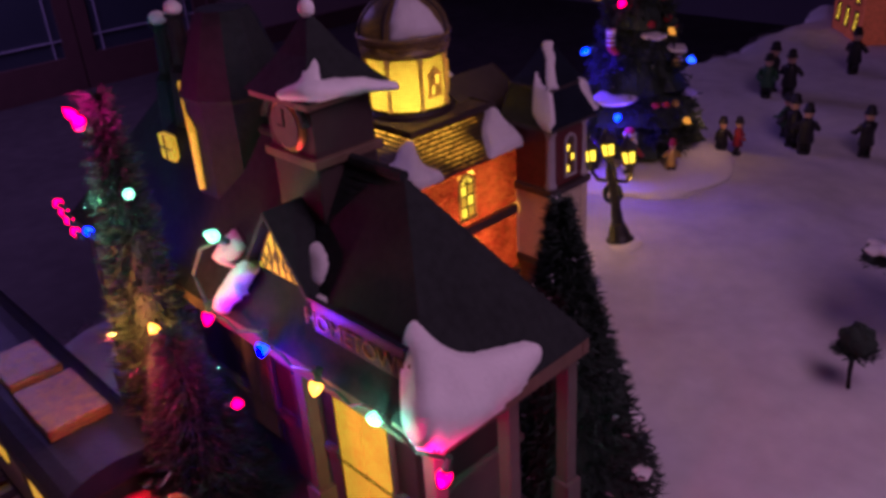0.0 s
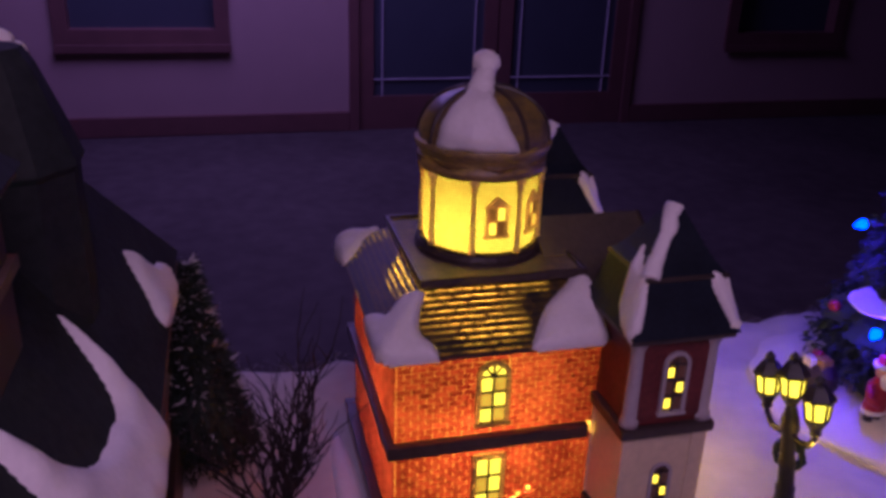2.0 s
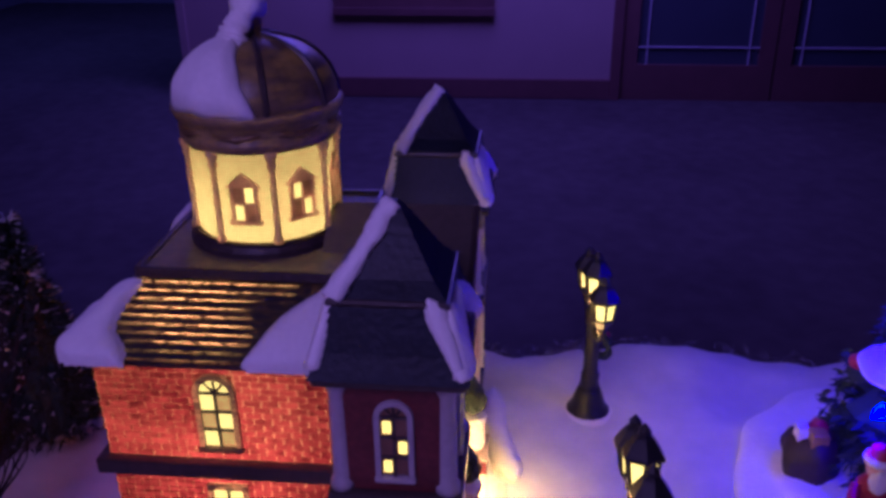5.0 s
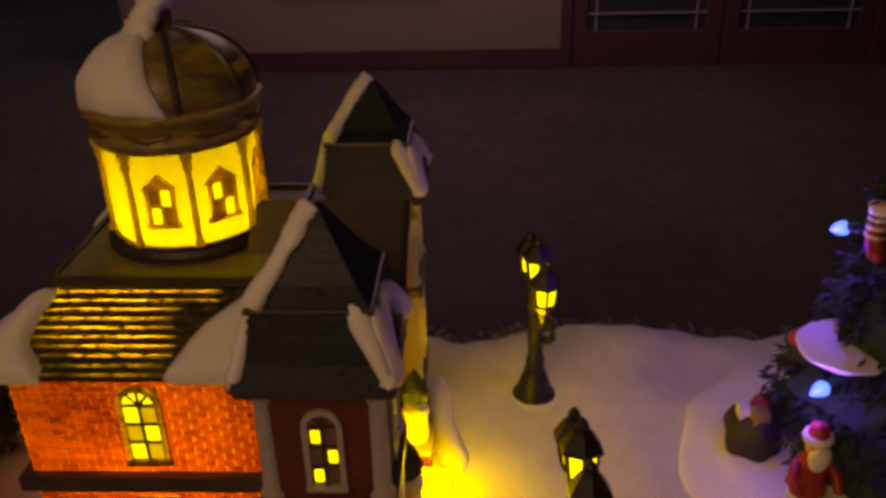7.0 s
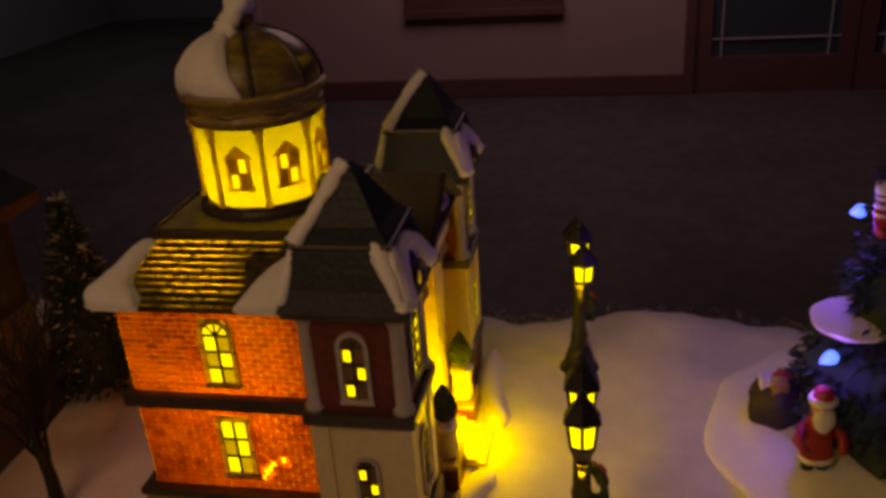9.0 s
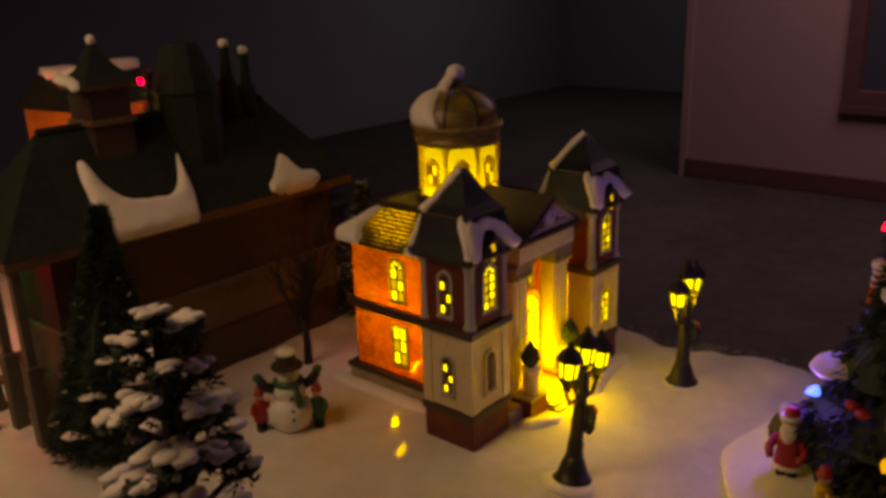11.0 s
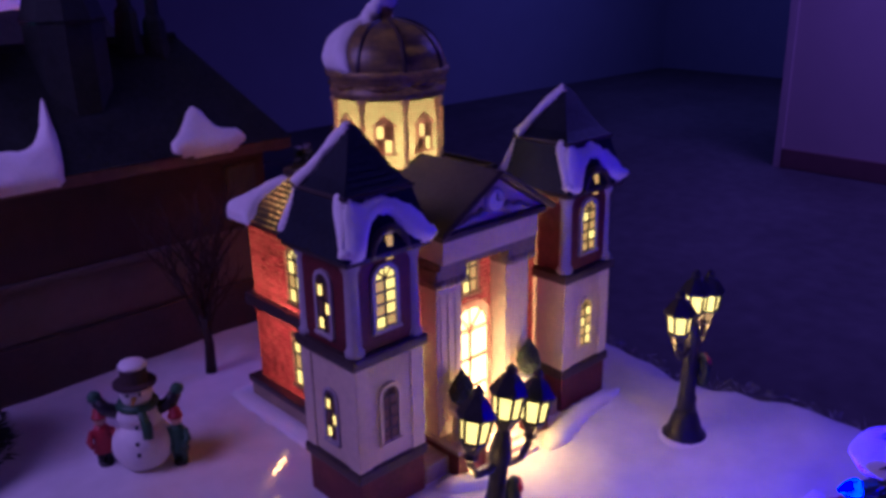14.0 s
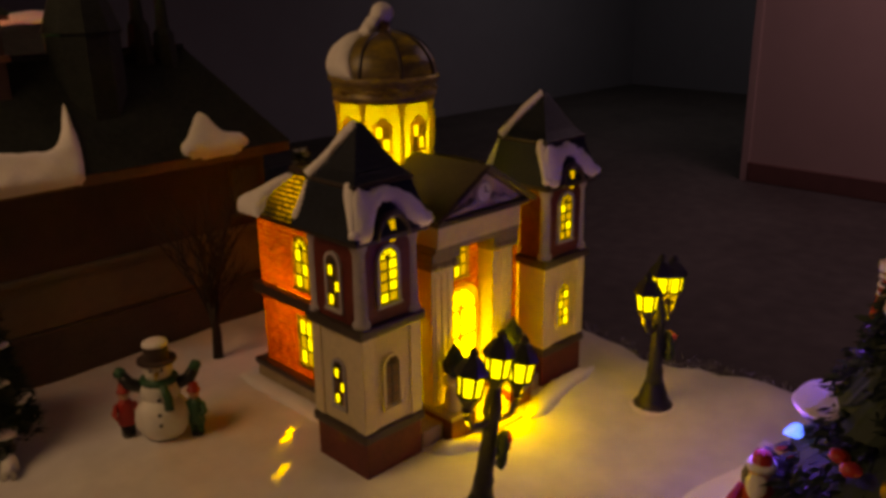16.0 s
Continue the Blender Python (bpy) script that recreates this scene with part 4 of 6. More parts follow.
for s in (-1, 1):
    rk = prism(bmesh.new(), [(0.0820 + s * 0.0350, 0.1118), (0.0820 + s * 0.0350, 0.1142), (0.0820, 0.1358), (0.0820, 0.1330)], "y", -0.0006, 0.052)
    part("porch_roof", rk, PLAINROOF, hall, "plain grey-brown gable roof")
    tr = bmesh.new()
    tube(tr, [(0.0820 + s * 0.0352, -0.0003, 0.1132), (0.0820, -0.0003, 0.1350)], 0.0014, 6)
    part("raking_trim", tr, DARKTRIM, hall)
    bt = bmesh.new()
    tube(bt, [(0.0820 + s * 0.0070, 0.0030, 0.1190), (0.0820 + s * 0.0105, 0.0030, 0.1166), (0.0820 + s * 0.0150, 0.0030, 0.1172), (0.0820 + s * 0.0190, 0.0030, 0.1152), (0.0820 + s * 0.0235, 0.0030, 0.1152)], [0.0022, 0.0016, 0.0017, 0.0012, 0.0007], 8, 0.4)
    part("scrollwork", bt, GREYTRIM, hall, smooth=True)
ck = part("clock", transform(lathe(bmesh.new(), [(0.0058, 0.0), (0.0058, 0.0012), (0.0050, 0.0018)], 24), pose(0.0820, 0.0043, 0.1222, 90)), GREYTRIM, hall, "small round clock in the pediment")
part("dial", transform(lathe(bmesh.new(), [(0.0046, 0.0018), (0.0046, 0.0022)], 24), pose(0.0820, 0.0043, 0.1222, 90)), WHITE, ck)
part("clock_hand", box(box(bmesh.new(), 0.0818, 0.0823, 0.0016, 0.0020, 0.1222, 0.1257), 0.0820, 0.0845, 0.0016, 0.0020, 0.1220, 0.1224), IRON, ck)
# clipped bushes in pots on the pedestals beside the steps
for cx in (0.0598, 0.1042):
    part("planter", lathe(bmesh.new(), [(0.0046, 0.0142), (0.0054, 0.0160), (0.0048, 0.0265), (0.0058, 0.0280), (0.0058, 0.0296)], 12, cx, 0.0018), CREAM, hall, smooth=True)
    part("planter_snow", lump(bmesh.new(), (cx, 0.0018, 0.0302), (0.0058, 0.0056, 0.0018), cx * 90), PSNOW, hall, smooth=True)
    cone = bmesh.new()
    vs = bmesh.ops.create_icosphere(cone, subdivisions=4, radius=1)["verts"]
    for v in vs:
        h = (v.co.z + 1) / 2
        r = 0.0066 * (1 - h ** 1.9 * 0.85) * (0.62 + 0.38 * min(1, h * 4))
        k = 1 + 0.22 * noise.noise(v.co * 9) + 0.12 * noise.noise(v.co * 24)
        v.co = Vector((cx + v.co.x * r * k, 0.0018 + v.co.y * r * k, 0.0305 + 0.0200 * h))
    part("clipped_bush", cone, NEEDLE, hall, "dark clipped conical bush")

# snow lying on the main roof corners and along the base
def mansard_z(x, y):
    return EZ + (DZ - EZ) * min(1.0, (x - e0) / (d0 - e0), (e1 - x) / (e1 - d1), (y - e2) / (d2 - e2), (e3 - y) / (e3 - d3)) + 0.0004


for outline, thick in (([(0.0220, 0.0690), (0.0290, 0.0660), (0.0365, 0.0600), (0.0440, 0.0495), (0.0490, 0.0440), (0.0540, 0.0425), (0.0560, 0.0400), (0.0400, 0.0375), (0.0300, 0.0370), (0.0222, 0.0385), (0.0212, 0.0520)], 0.0048),
                       ([(0.0215, 0.1085), (0.0265, 0.1095), (0.0315, 0.1140), (0.0400, 0.1120), (0.0455, 0.1090), (0.0490, 0.1125), (0.0500, 0.1165), (0.0480, 0.1225), (0.0560, 0.1262), (0.0580, 0.1318), (0.0400, 0.1325), (0.0250, 0.1320), (0.0212, 0.1260), (0.0210, 0.1160)], 0.0042),
                       ([(0.1195, 0.1318), (0.1215, 0.1255), (0.1280, 0.1195), (0.1260, 0.1130), (0.1330, 0.1110), (0.1425, 0.1120), (0.1430, 0.1322)], 0.0052),
                       ([(0.1428, 0.0640), (0.1330, 0.0600), (0.1230, 0.0480), (0.1150, 0.0440), (0.1120, 0.0395), (0.1428, 0.0375)], 0.0048),
                       ([(0.0600, 0.0418), (0.0690, 0.0412), (0.0660, 0.0385), (0.0600, 0.0350), (0.0560, 0.0360)], 0.0026)):
    snow_sheet("roof_snow", outline, mansard_z, hall, thick)
part("glaze_chip", lump(bmesh.new(), (0.0245, 0.1180, 0.1072), (0.0016, 0.0022, 0.0010), 4, 0.4, 2), LITTRIM, hall, "small lit chip in the glaze")
bs = bmesh.new()
for pts in ([(0.097, -0.017, 0.0015), (0.114, -0.012, 0.0015), (0.136, -0.006, 0.0015), (0.170, -0.005, 0.001)], [(0.067, -0.017, 0.0015), (0.052, -0.010, 0.0015), (0.038, -0.003, 0.001)],
            [(0.022, 0.048, 0.001), (0.022, 0.085, 0.0012), (0.022, 0.134, 0.001), (0.060, 0.136, 0.001), (0.13, 0.136, 0.001)]):
    line = dense(pts, 6)
    tube(bs, [(p.x, p.y, p.z - 0.0012) for p in line], [0.0062 * min(1.0, 0.25 + 0.28 * i, 0.25 + 0.28 * (len(line) - 1 - i)) for i in range(len(line))], 14, 0.3, 0.62)
part("base_snow", bs, PSNOW, hall, "ridge of painted snow round the base", smooth=True)

# ---- street lamps ----
def street_lamp(at, turn, tilt):
    L = thing("street_lamp", pose(at[0], at[1], ground_z(*at) - 0.001, 0, tilt, turn), "black three-headed street lamp with a wreath, lit yellow", "street lamp", "street lamps by the hall")
    part("base", lathe(bmesh.new(), [(0.0104, 0.0), (0.0108, 0.0022), (0.0096, 0.0036), (0.0082, 0.0050), (0.0074, 0.0088), (0.0060, 0.0128), (0.0050, 0.0155)], 16), IRON, L, smooth=True)
    post = bmesh.new()
    lathe(post, [(0.0050, 0.0145), (0.0042, 0.0200), (0.0046, 0.0222), (0.0038, 0.0245), (0.0036, 0.0330), (0.0040, 0.0350), (0.0034, 0.0372), (0.0033, 0.0490), (0.0044, 0.0515), (0.0040, 0.0560), (0.0030, 0.0600), (0.0018, 0.0640)], 12)
    for v in post.verts:
        v.co.xy *= 1 + 0.10 * noise.noise(v.co * 300)
    part("post", post, IRON, L, smooth=True)
    part("snow_foot", lump(bmesh.new(), (0, 0, -0.001), (0.0165, 0.0165, 0.0042), at[0] * 50, 0.12, 3), PSNOW, L, "low round snow base", smooth=True)
    face = pose(0.0034, -0.0034, 0.0360, 0, 0, 45)
    wr = bmesh.new()
    tube(wr, [(0.0056 * math.cos(t), -0.0012, 0.0062 * math.sin(t)) for t in [2 * math.pi * i / 20 for i in range(21)]], 0.0019, 8, 0.7)
    part("wreath", transform(wr, face), NEEDLE, L, "dark green wreath", smooth=True)
    bow = bmesh.new()
    for sx in (-1, 1):
        lump(bow, (sx * 0.0018, -0.0034, 0.0058), (0.0024, 0.0012, 0.0020), 2 + sx, 0.35)
        tube(bow, [(sx * 0.0006, -0.0036, 0.0050), (sx * 0.0016, -0.0038, 0.0006)], [0.0009, 0.0007], 6)
    part("bow", transform(bow, face), REDCOAT, L, "red ribbon bow", smooth=True)
    for off, up in ((-0.0165, 0.0), (0.0, 0.0050), (0.0165, 0.0)):
        z = 0.0590 + up
        if off:
            arm = bmesh.new()
            tube(arm, dense([(off * 0.05, 0, 0.0505), (off * 0.35, 0, 0.0478), (off * 0.75, 0, 0.0482), (off, 0, 0.0535), (off, 0, z - 0.0030)], 3), 0.0014, 8, 0.2)
            part("arm", arm, IRON, L, smooth=True)
        hd = part("lantern", lathe(bmesh.new(), [(0.0012, z - 0.0046), (0.0026, z - 0.0034), (0.0022, z - 0.0016), (0.0044, z + 0.0018), (0.0052, z + 0.0030), (0.0050, z + 0.0040)], 6, off, 0), IRON, L)
        part("glass", lathe(bmesh.new(), [(0.0045, z + 0.0040), (0.0055, z + 0.0122)], 6, off, 0), LANTERN, hd, "glowing yellow lantern glass")
        for k in range(6):
            a = 2 * math.pi * k / 6
            part("glazing_bar", tube(bmesh.new(), [(off + 0.0047 * math.cos(a), 0.0047 * math.sin(a), z + 0.0038), (off + 0.0057 * math.cos(a), 0.0057 * math.sin(a), z + 0.0124)], 0.0007, 5), IRON, hd)
        part("roof", lathe(bmesh.new(), [(0.0060, z + 0.0120), (0.0074, z + 0.0126), (0.0072, z + 0.0138), (0.0056, z + 0.0162), (0.0034, z + 0.0192), (0.0020, z + 0.0204), (0.0024, z + 0.0216), (0.0012, z + 0.0230), (0.0004, z + 0.0240)], 6, off, 0), IRON, hd)
    return L


street_lamp((0.0125, -0.0575), 2, 10)
street_lamp((0.1590, -0.0520), 8, 0)
for x, y in ((0.0125 + 0.010, -0.0575), (0.1590, -0.0520)):
    for off in (-0.0165, 0.0165):
        lamp("lantern_glow", "POINT", (x + off, y, 0.0500), 0.0085, (1.0, 0.70, 0.0), 0.003)


# ---- trees ----
def needles(bm, base, h, r, n, seed, length=0.010, lean=0.25, width=0.0007, tiers=0):
    rg = random.Random(seed)
    for _ in range(n):
        f = rg.random() ** 1.4
        prof = (1 - f) if not tiers else (1 - f) * (0.72 + 0.28 * (1 - (f * tiers) % 1.0))
        rad = r * prof * (rg.random() ** 0.35) + 0.0008
        a = rg.uniform(0, 2 * math.pi)
        p = Vector((base[0] + rad * math.cos(a), base[1] + rad * math.sin(a), base[2] + h * (0.06 + 0.93 * f)))
        out = Vector((math.cos(a), math.sin(a), rg.uniform(-0.55, 0.5) + lean)).normalized()
        d = (out + Vector((rg.uniform(-.5, .5), rg.uniform(-.5, .5), rg.uniform(-.4, .4)))).normalized() * length * rg.uniform(0.5, 1.1)
        s = d.cross(Vector((rg.uniform(-1, 1), rg.uniform(-1, 1), rg.uniform(-1, 1)))).normalized() * width
        bm.faces.new([bm.verts.new(q) for q in (p - s, p + s, p + d)])
    return bm


def pine(at, h, r, seed, label, frost=0.0, n=9000, name="pine_tree", lean=0):
    T = thing(name, pose(at[0], at[1], ground_z(*at) - 0.001, 0, lean, 0), label, "tree")
    part("trunk", lathe(bmesh.new(), [(0.0035, 0.0), (0.0028, h * 0.2), (0.0006, h * 0.97)], 8), BARK, T)
    core = bmesh.new()
    lathe(core, [(r * 0.40, h * 0.05), (r * 0.84, h * 0.09), (r * 0.66, h * 0.28), (r * 0.46, h * 0.5), (r * 0.22, h * 0.76), (0.001, h * 0.97)], 28)
    for v in core.verts:
        v.co.xy *= 1 + 0.25 * noise.noise(v.co * 140)
    part("inner_crown", core, NEEDLE, T)
    part("crown", needles(bmesh.new(), (0, 0, 0), h, r, n, seed, 0.0065), NEEDLE, T)
    if frost:
        part("frost", needles(bmesh.new(), (0, 0, 0.002), h, r * 1.04, int(n * frost), seed + 9, 0.006, 0.5, 0.0009), FROST, T, "white frost on the needle tips")
    part("stand", lathe(bmesh.new(), [(0.011, 0.0), (0.011, 0.002), (0.006, 0.003)], 16), PSNOW, T)
    return T


tall_pine = pine((-0.123, 0.172), 0.150, 0.037, 3, "tall dark green bottle-brush pine beside the station", 0.01, 14000, lean=4)
for k, (ang, f, out) in enumerate(((250, 0.16, 0.95), (300, 0.22, 0.92), (275, 0.30, 0.9), (215, 0.27, 0.92), (330, 0.13, 0.95), (320, 0.33, 0.9), (240, 0.40, 0.9), (290, 0.07, 1.0), (195, 0.12, 0.95))):
    r = 0.033 * (1 - f) * out
    pad = lump(bmesh.new(), (r * math.cos(radians(ang)), r * math.sin(radians(ang)), 0.150 * f + 0.006), (0.0085, 0.0065, 0.0016), k, 0.4, 3)
    part("bough_snow", pad, PSNOW, tall_pine, "flat pad of snow on a bough", smooth=True)
pine((0.118, 0.203), 0.108, 0.027, 8, "dark bottle-brush pine with a frosted tip behind the hall", 0.10, 7000)
pine((0.02, -0.76), 0.16, 0.05, 12, "dark far bottle-brush pine on the snow", 0.02, 5000)


def bare_tree(at, h, seed):
    T = thing("bare_tree", (at[0], at[1], ground_z(*at) - 0.001), "leafless black tree with many fine upright twigs", "tree")
    rg = random.Random(seed)
    tk = bmesh.new()
    tube(tk, [(0, 0, 0), (0.0006, 0, h * 0.2), (-0.0006, 0.0005, h * 0.42)], [0.0034, 0.0029, 0.0024], 8, 0.3)
    part("trunk", tk, BARK, T, smooth=True)

    def grow(p, d, length, r, level, bm):
        pts = [p]
        for k in range(4):
            d = (d + Vector((rg.uniform(-.2, .2), rg.uniform(-.2, .2), rg.uniform(0.0, .18)))).normalized()
            pts.append(pts[-1] + d * length / 4)
        tube(bm, pts, [r, r * .9, r * .75, r * .6, r * .4], 5)
        if level:
            for q in pts[1:]:
                for _ in range(2 if level > 1 else 1):
                    a = rg.uniform(0, 2 * math.pi)
                    grow(q, (d + 0.75 * Vector((math.cos(a), math.sin(a), rg.uniform(0, .4)))).normalized(), length * rg.uniform(.45, .7), r * .5, level - 1, bm)
    for k in range(7):
        a = 2 * math.pi * k / 7 + rg.uniform(-.3, .3)
        limb = bmesh.new()
        grow(Vector((0, 0, h * (0.20 + 0.04 * k))), Vector((0.36 * math.cos(a), 0.36 * math.sin(a), 1)).normalized(), h * 0.52, 0.0011, 2, limb)
        part("limb", limb, BARK, T)
    return T


bare_tree((0.024, 0.171), 0.088, 4)


def frosted_tree(at, h, seed):
    T = thing("frosted_tree", (at[0], at[1], ground_z(*at) - 0.001), "dark open-branched model tree with snow-laden leaf pads", "tree")
    rg = random.Random(seed)
    tk = bmesh.new()
    tube(tk, [(0, 0, 0), (0.001, 0.001, h * 0.3), (-0.001, 0, h * 0.65), (0, 0.001, h * 0.95)], [0.0058, 0.0046, 0.0034, 0.0014], 9, 0.3)
    for a in (20, 140, 260):
        tube(tk, [(0, 0, 0.010), (0.006 * math.cos(radians(a)), 0.006 * math.sin(radians(a)), 0.003), (0.012 * math.cos(radians(a)), 0.012 * math.sin(radians(a)), 0.0)], [0.003, 0.0024, 0.0012], 6)
    part("trunk", tk, BARK, T, smooth=True)
    for k in range(34):
        f = 0.30 + 0.62 * k / 33
        a = k * 2.4 + rg.uniform(-.3, .3)
        ln = (0.004 + 0.044 * (0.96 - f)) * rg.uniform(.75, 1.1)
        tip = Vector((ln * math.cos(a), ln * math.sin(a), h * f + 0.006))
        limb = part("limb", tube(bmesh.new(), [(0, 0, h * f - 0.006), tip * 0.5 + Vector((0, 0, (h * f - 0.004) * 0.5)), tip], [0.0016, 0.0012, 0.0007], 6), BARK, T)
        pad, tuft = bmesh.new(), bmesh.new()
        r = (0.0038 + 0.0088 * (1 - f)) * rg.uniform(.8, 1.25)
        lump(pad, tip, (r, r, r * 0.42), k, 0.6, 3, 3.2)
        needles(pad, (tip.x, tip.y, tip.z - 0.006), 0.005, r, 90, k, 0.004)
        for _ in range(8):
            lump(tuft, tip + Vector((rg.uniform(-r, r) * .8, rg.uniform(-r, r) * .8, r * rg.uniform(0.34, 0.52))), (r * rg.uniform(.40, .64), r * rg.uniform(.32, .52), r * .20), k + rg.random(), 0.5, 2, 2.5)
        part("leaf_pad", pad, NEEDLE, limb, "dark green foliage pad")
        part("snow_tuft", tuft, PSNOW, limb, "white snow on the foliage", smooth=True)
    return T


frosted_tree((-0.2060, -0.0430), 0.180, 6)


def bulb(T, p, colour, d, size=0.0034, name="bulb"):
    p, d = Vector(p), Vector(d).normalized()
    rot = d.to_track_quat("Z", "Y").to_matrix().to_4x4()
    m = Matrix.Translation(p) @ rot
    cap = part(name, transform(lathe(bmesh.new(), [(size * .5, -0.0050), (size * .55, -0.0012), (size * .62, 0.0)], 10), m), GREENCOAT, T)
    part("glass", transform(lathe(bmesh.new(), [(size * .55, 0.0), (size * .95, size * .5), (size * .9, size * 1.1), (size * .5, size * 1.9), (size * .08, size * 2.4)], 12), m), BULB[colour], cap, "glowing %s bulb" % colour, smooth=True)


# ---- the big decorated tree with its snowy foot ----
TX, TY = 0.104, -0.207
big = thing("christmas_tree", (TX, TY, 0.0), "tall dark Christmas tree with lit bulbs, stockings and snowy boughs", "Christmas tree")
mound = bmesh.new()
lump(mound, (-0.006, 0.006, 0.000), (0.088, 0.088, 0.0140), 4, 0.10, 5, 2.2)
part("snow_foot", mound, PSNOW, big, "white moulded snow base", smooth=True)
TH = 0.262
OUTLINE = ((0.0, 0.050), (0.020, 0.058), (0.040, 0.058), (0.060, 0.047), (0.085, 0.037), (0.110, 0.033), (0.150, 0.026), (0.200, 0.016), (TH, 0.0005))


def tree_r(z):
    for (a, ra), (b, rb) in zip(OUTLINE, OUTLINE[1:]):
        if z <= b:
            return ra + (rb - ra) * (z - a) / (b - a)
    return 0.0005


part("trunk", lathe(bmesh.new(), [(0.010, 0.0), (0.008, 0.08), (0.002, TH * 0.97)], 10), BARK, big)
core = bmesh.new()
prof = []
for k in range(9):
    z = 0.018 + (TH - 0.03) * k / 9
    prof += [(tree_r(z) * 0.95, z), (tree_r(z + 0.015) * 0.66, z + (TH - 0.03) / 9 * 0.92)]
lathe(core, [(0.02, 0.014)] + prof + [(0.001, TH)], 40)
for v in core.verts:
    v.co.xy *= 1 + 0.22 * noise.noise(v.co * 60) + 0.15 * noise.noise(v.co * 190)
part("inner_crown", core, NEEDLE, big)
# moulded boughs: each a drooping spray of broad leaves
rgb = random.Random(21)
fol = bmesh.new()
for k in range(760):
    z = 0.024 + (TH - 0.026) * rgb.random() ** 1.25
    a = rgb.uniform(0, 2 * math.pi)
    r = tree_r(z) * rgb.uniform(.72, 0.98)
    c = Vector((r * math.cos(a), r * math.sin(a), z))
    size = 0.55 + 0.45 * (1 - z / TH)
    for _ in range(26):
        d = (Vector((math.cos(a), math.sin(a), -0.45)) + Vector((rgb.uniform(-1, 1), rgb.uniform(-1, 1), rgb.uniform(-.7, .7)))).normalized() * rgb.uniform(.0045, .0085) * size
        w = d.cross(Vector((rgb.uniform(-1, 1), rgb.uniform(-1, 1), rgb.uniform(-1, 1)))).normalized() * 0.0011 * size
        o = c + Vector((rgb.uniform(-.006, .006), rgb.uniform(-.006, .006), rgb.uniform(-.005, .005))) * size
        fol.faces.new([fol.verts.new(q) for q in (o, o + d * 0.45 - w, o + d, o + d * 0.45 + w)])
part("crown", fol, NEEDLE, big, "dense dark green moulded leaves")


def on_tree(ang, z, out=1.0):
    r = tree_r(z) * out
    return Vector((r * math.cos(radians(ang)), r * math.sin(radians(ang)), z))


for p, c in (((0.131, -0.175, 0.1010), "ultramarine"), ((0.072, -0.2054, 0.1195), "amber"), ((0.087, -0.1585, 0.0545), "ultramarine"), ((0.0665, -0.2290, 0.0905), "ultramarine"), ((0.0495, -0.2010, 0.0472), "amber"),
             ((0.101, -0.1805, 0.1440), "red"), ((0.127, -0.1880, 0.1456), "amber"), ((0.0845, -0.2055, 0.1820), "ultramarine"), ((0.108, -0.1895, 0.1892), "amber"), ((0.096, -0.216, 0.205), "red")):
    q = Vector(p) - Vector((TX, TY, 0))
    bulb(big, q, c, (q.x, q.y, -0.02), 0.0032)
for ang, z, sz in ((101, 0.067, 0.020), (150, 0.116, 0.011), (205, 0.100, 0.013), (235, 0.055, 0.015), (180, 0.175, 0.010)):
    p = on_tree(ang, z, 0.95)
    sn = bmesh.new()
    lump(sn, (0, 0, 0), (sz * 0.75, sz * 0.95, 0.0024), ang, 0.2, 4, 1.4)
    part("bough_snow", transform(sn, Matrix.Translation(p) @ pose(0, 0, 0, 0, 10, ang)), PSNOW, big, "smooth plate of snow lying on a bough", smooth=True)


def stocking(parent, p, ang):
    m = Matrix.Translation(p) @ pose(0, 0, 0, 0, 0, ang + 90)
    bm = bmesh.new()
    tube(bm, [(0, 0, 0), (0, 0, -0.008), (0.001, 0, -0.0125), (0.005, 0, -0.0155), (0.0085, 0, -0.0160)], [0.0036, 0.0034, 0.0036, 0.0032, 0.0018], 10)
    st = part("stocking", transform(bm, m), REDCOAT, parent, "red and white striped stocking", smooth=True)
    part("cuff", transform(lathe(bmesh.new(), [(0.0042, -0.0005), (0.0044, 0.0030), (0.0036, 0.0034)], 12), m), WHITE, st, smooth=True)
    for z in (-0.003, -0.0065, -0.0100):
        part("stripe", transform(lathe(bmesh.new(), [(0.0039, z), (0.0039, z + 0.0012)], 12), m), WHITE, st)


for ang, z in ((83, 0.118), (165, 0.160), (215, 0.098), (250, 0.140)):
    stocking(big, on_tree(ang, z, 1.04), ang)
for ang, z, mat in ((66, 0.052, REDCOAT), (170, 0.060, GOLD), (145, 0.125, REDCOAT), (190, 0.090, GOLD), (230, 0.115, REDCOAT), (200, 0.150, WHITE), (178, 0.128, REDCOAT)):
    o = bmesh.new()
    lump(o, on_tree(ang, z, 1.0), (0.0036, 0.0036, 0.0036), ang, 0.12, 2)
    part("ornament", o, mat, big, smooth=True)
bow = bmesh.new()
for s in (-1, 1):
    lump(bow, on_tree(150, 0.062, 1.06) + Vector((s * 0.003, s * 0.003, 0)), (0.0036, 0.0036, 0.0026), s + 3, 0.3, 2)
part("ribbon_bow", bow, REDCOAT, big, "red ribbon bow", smooth=True)


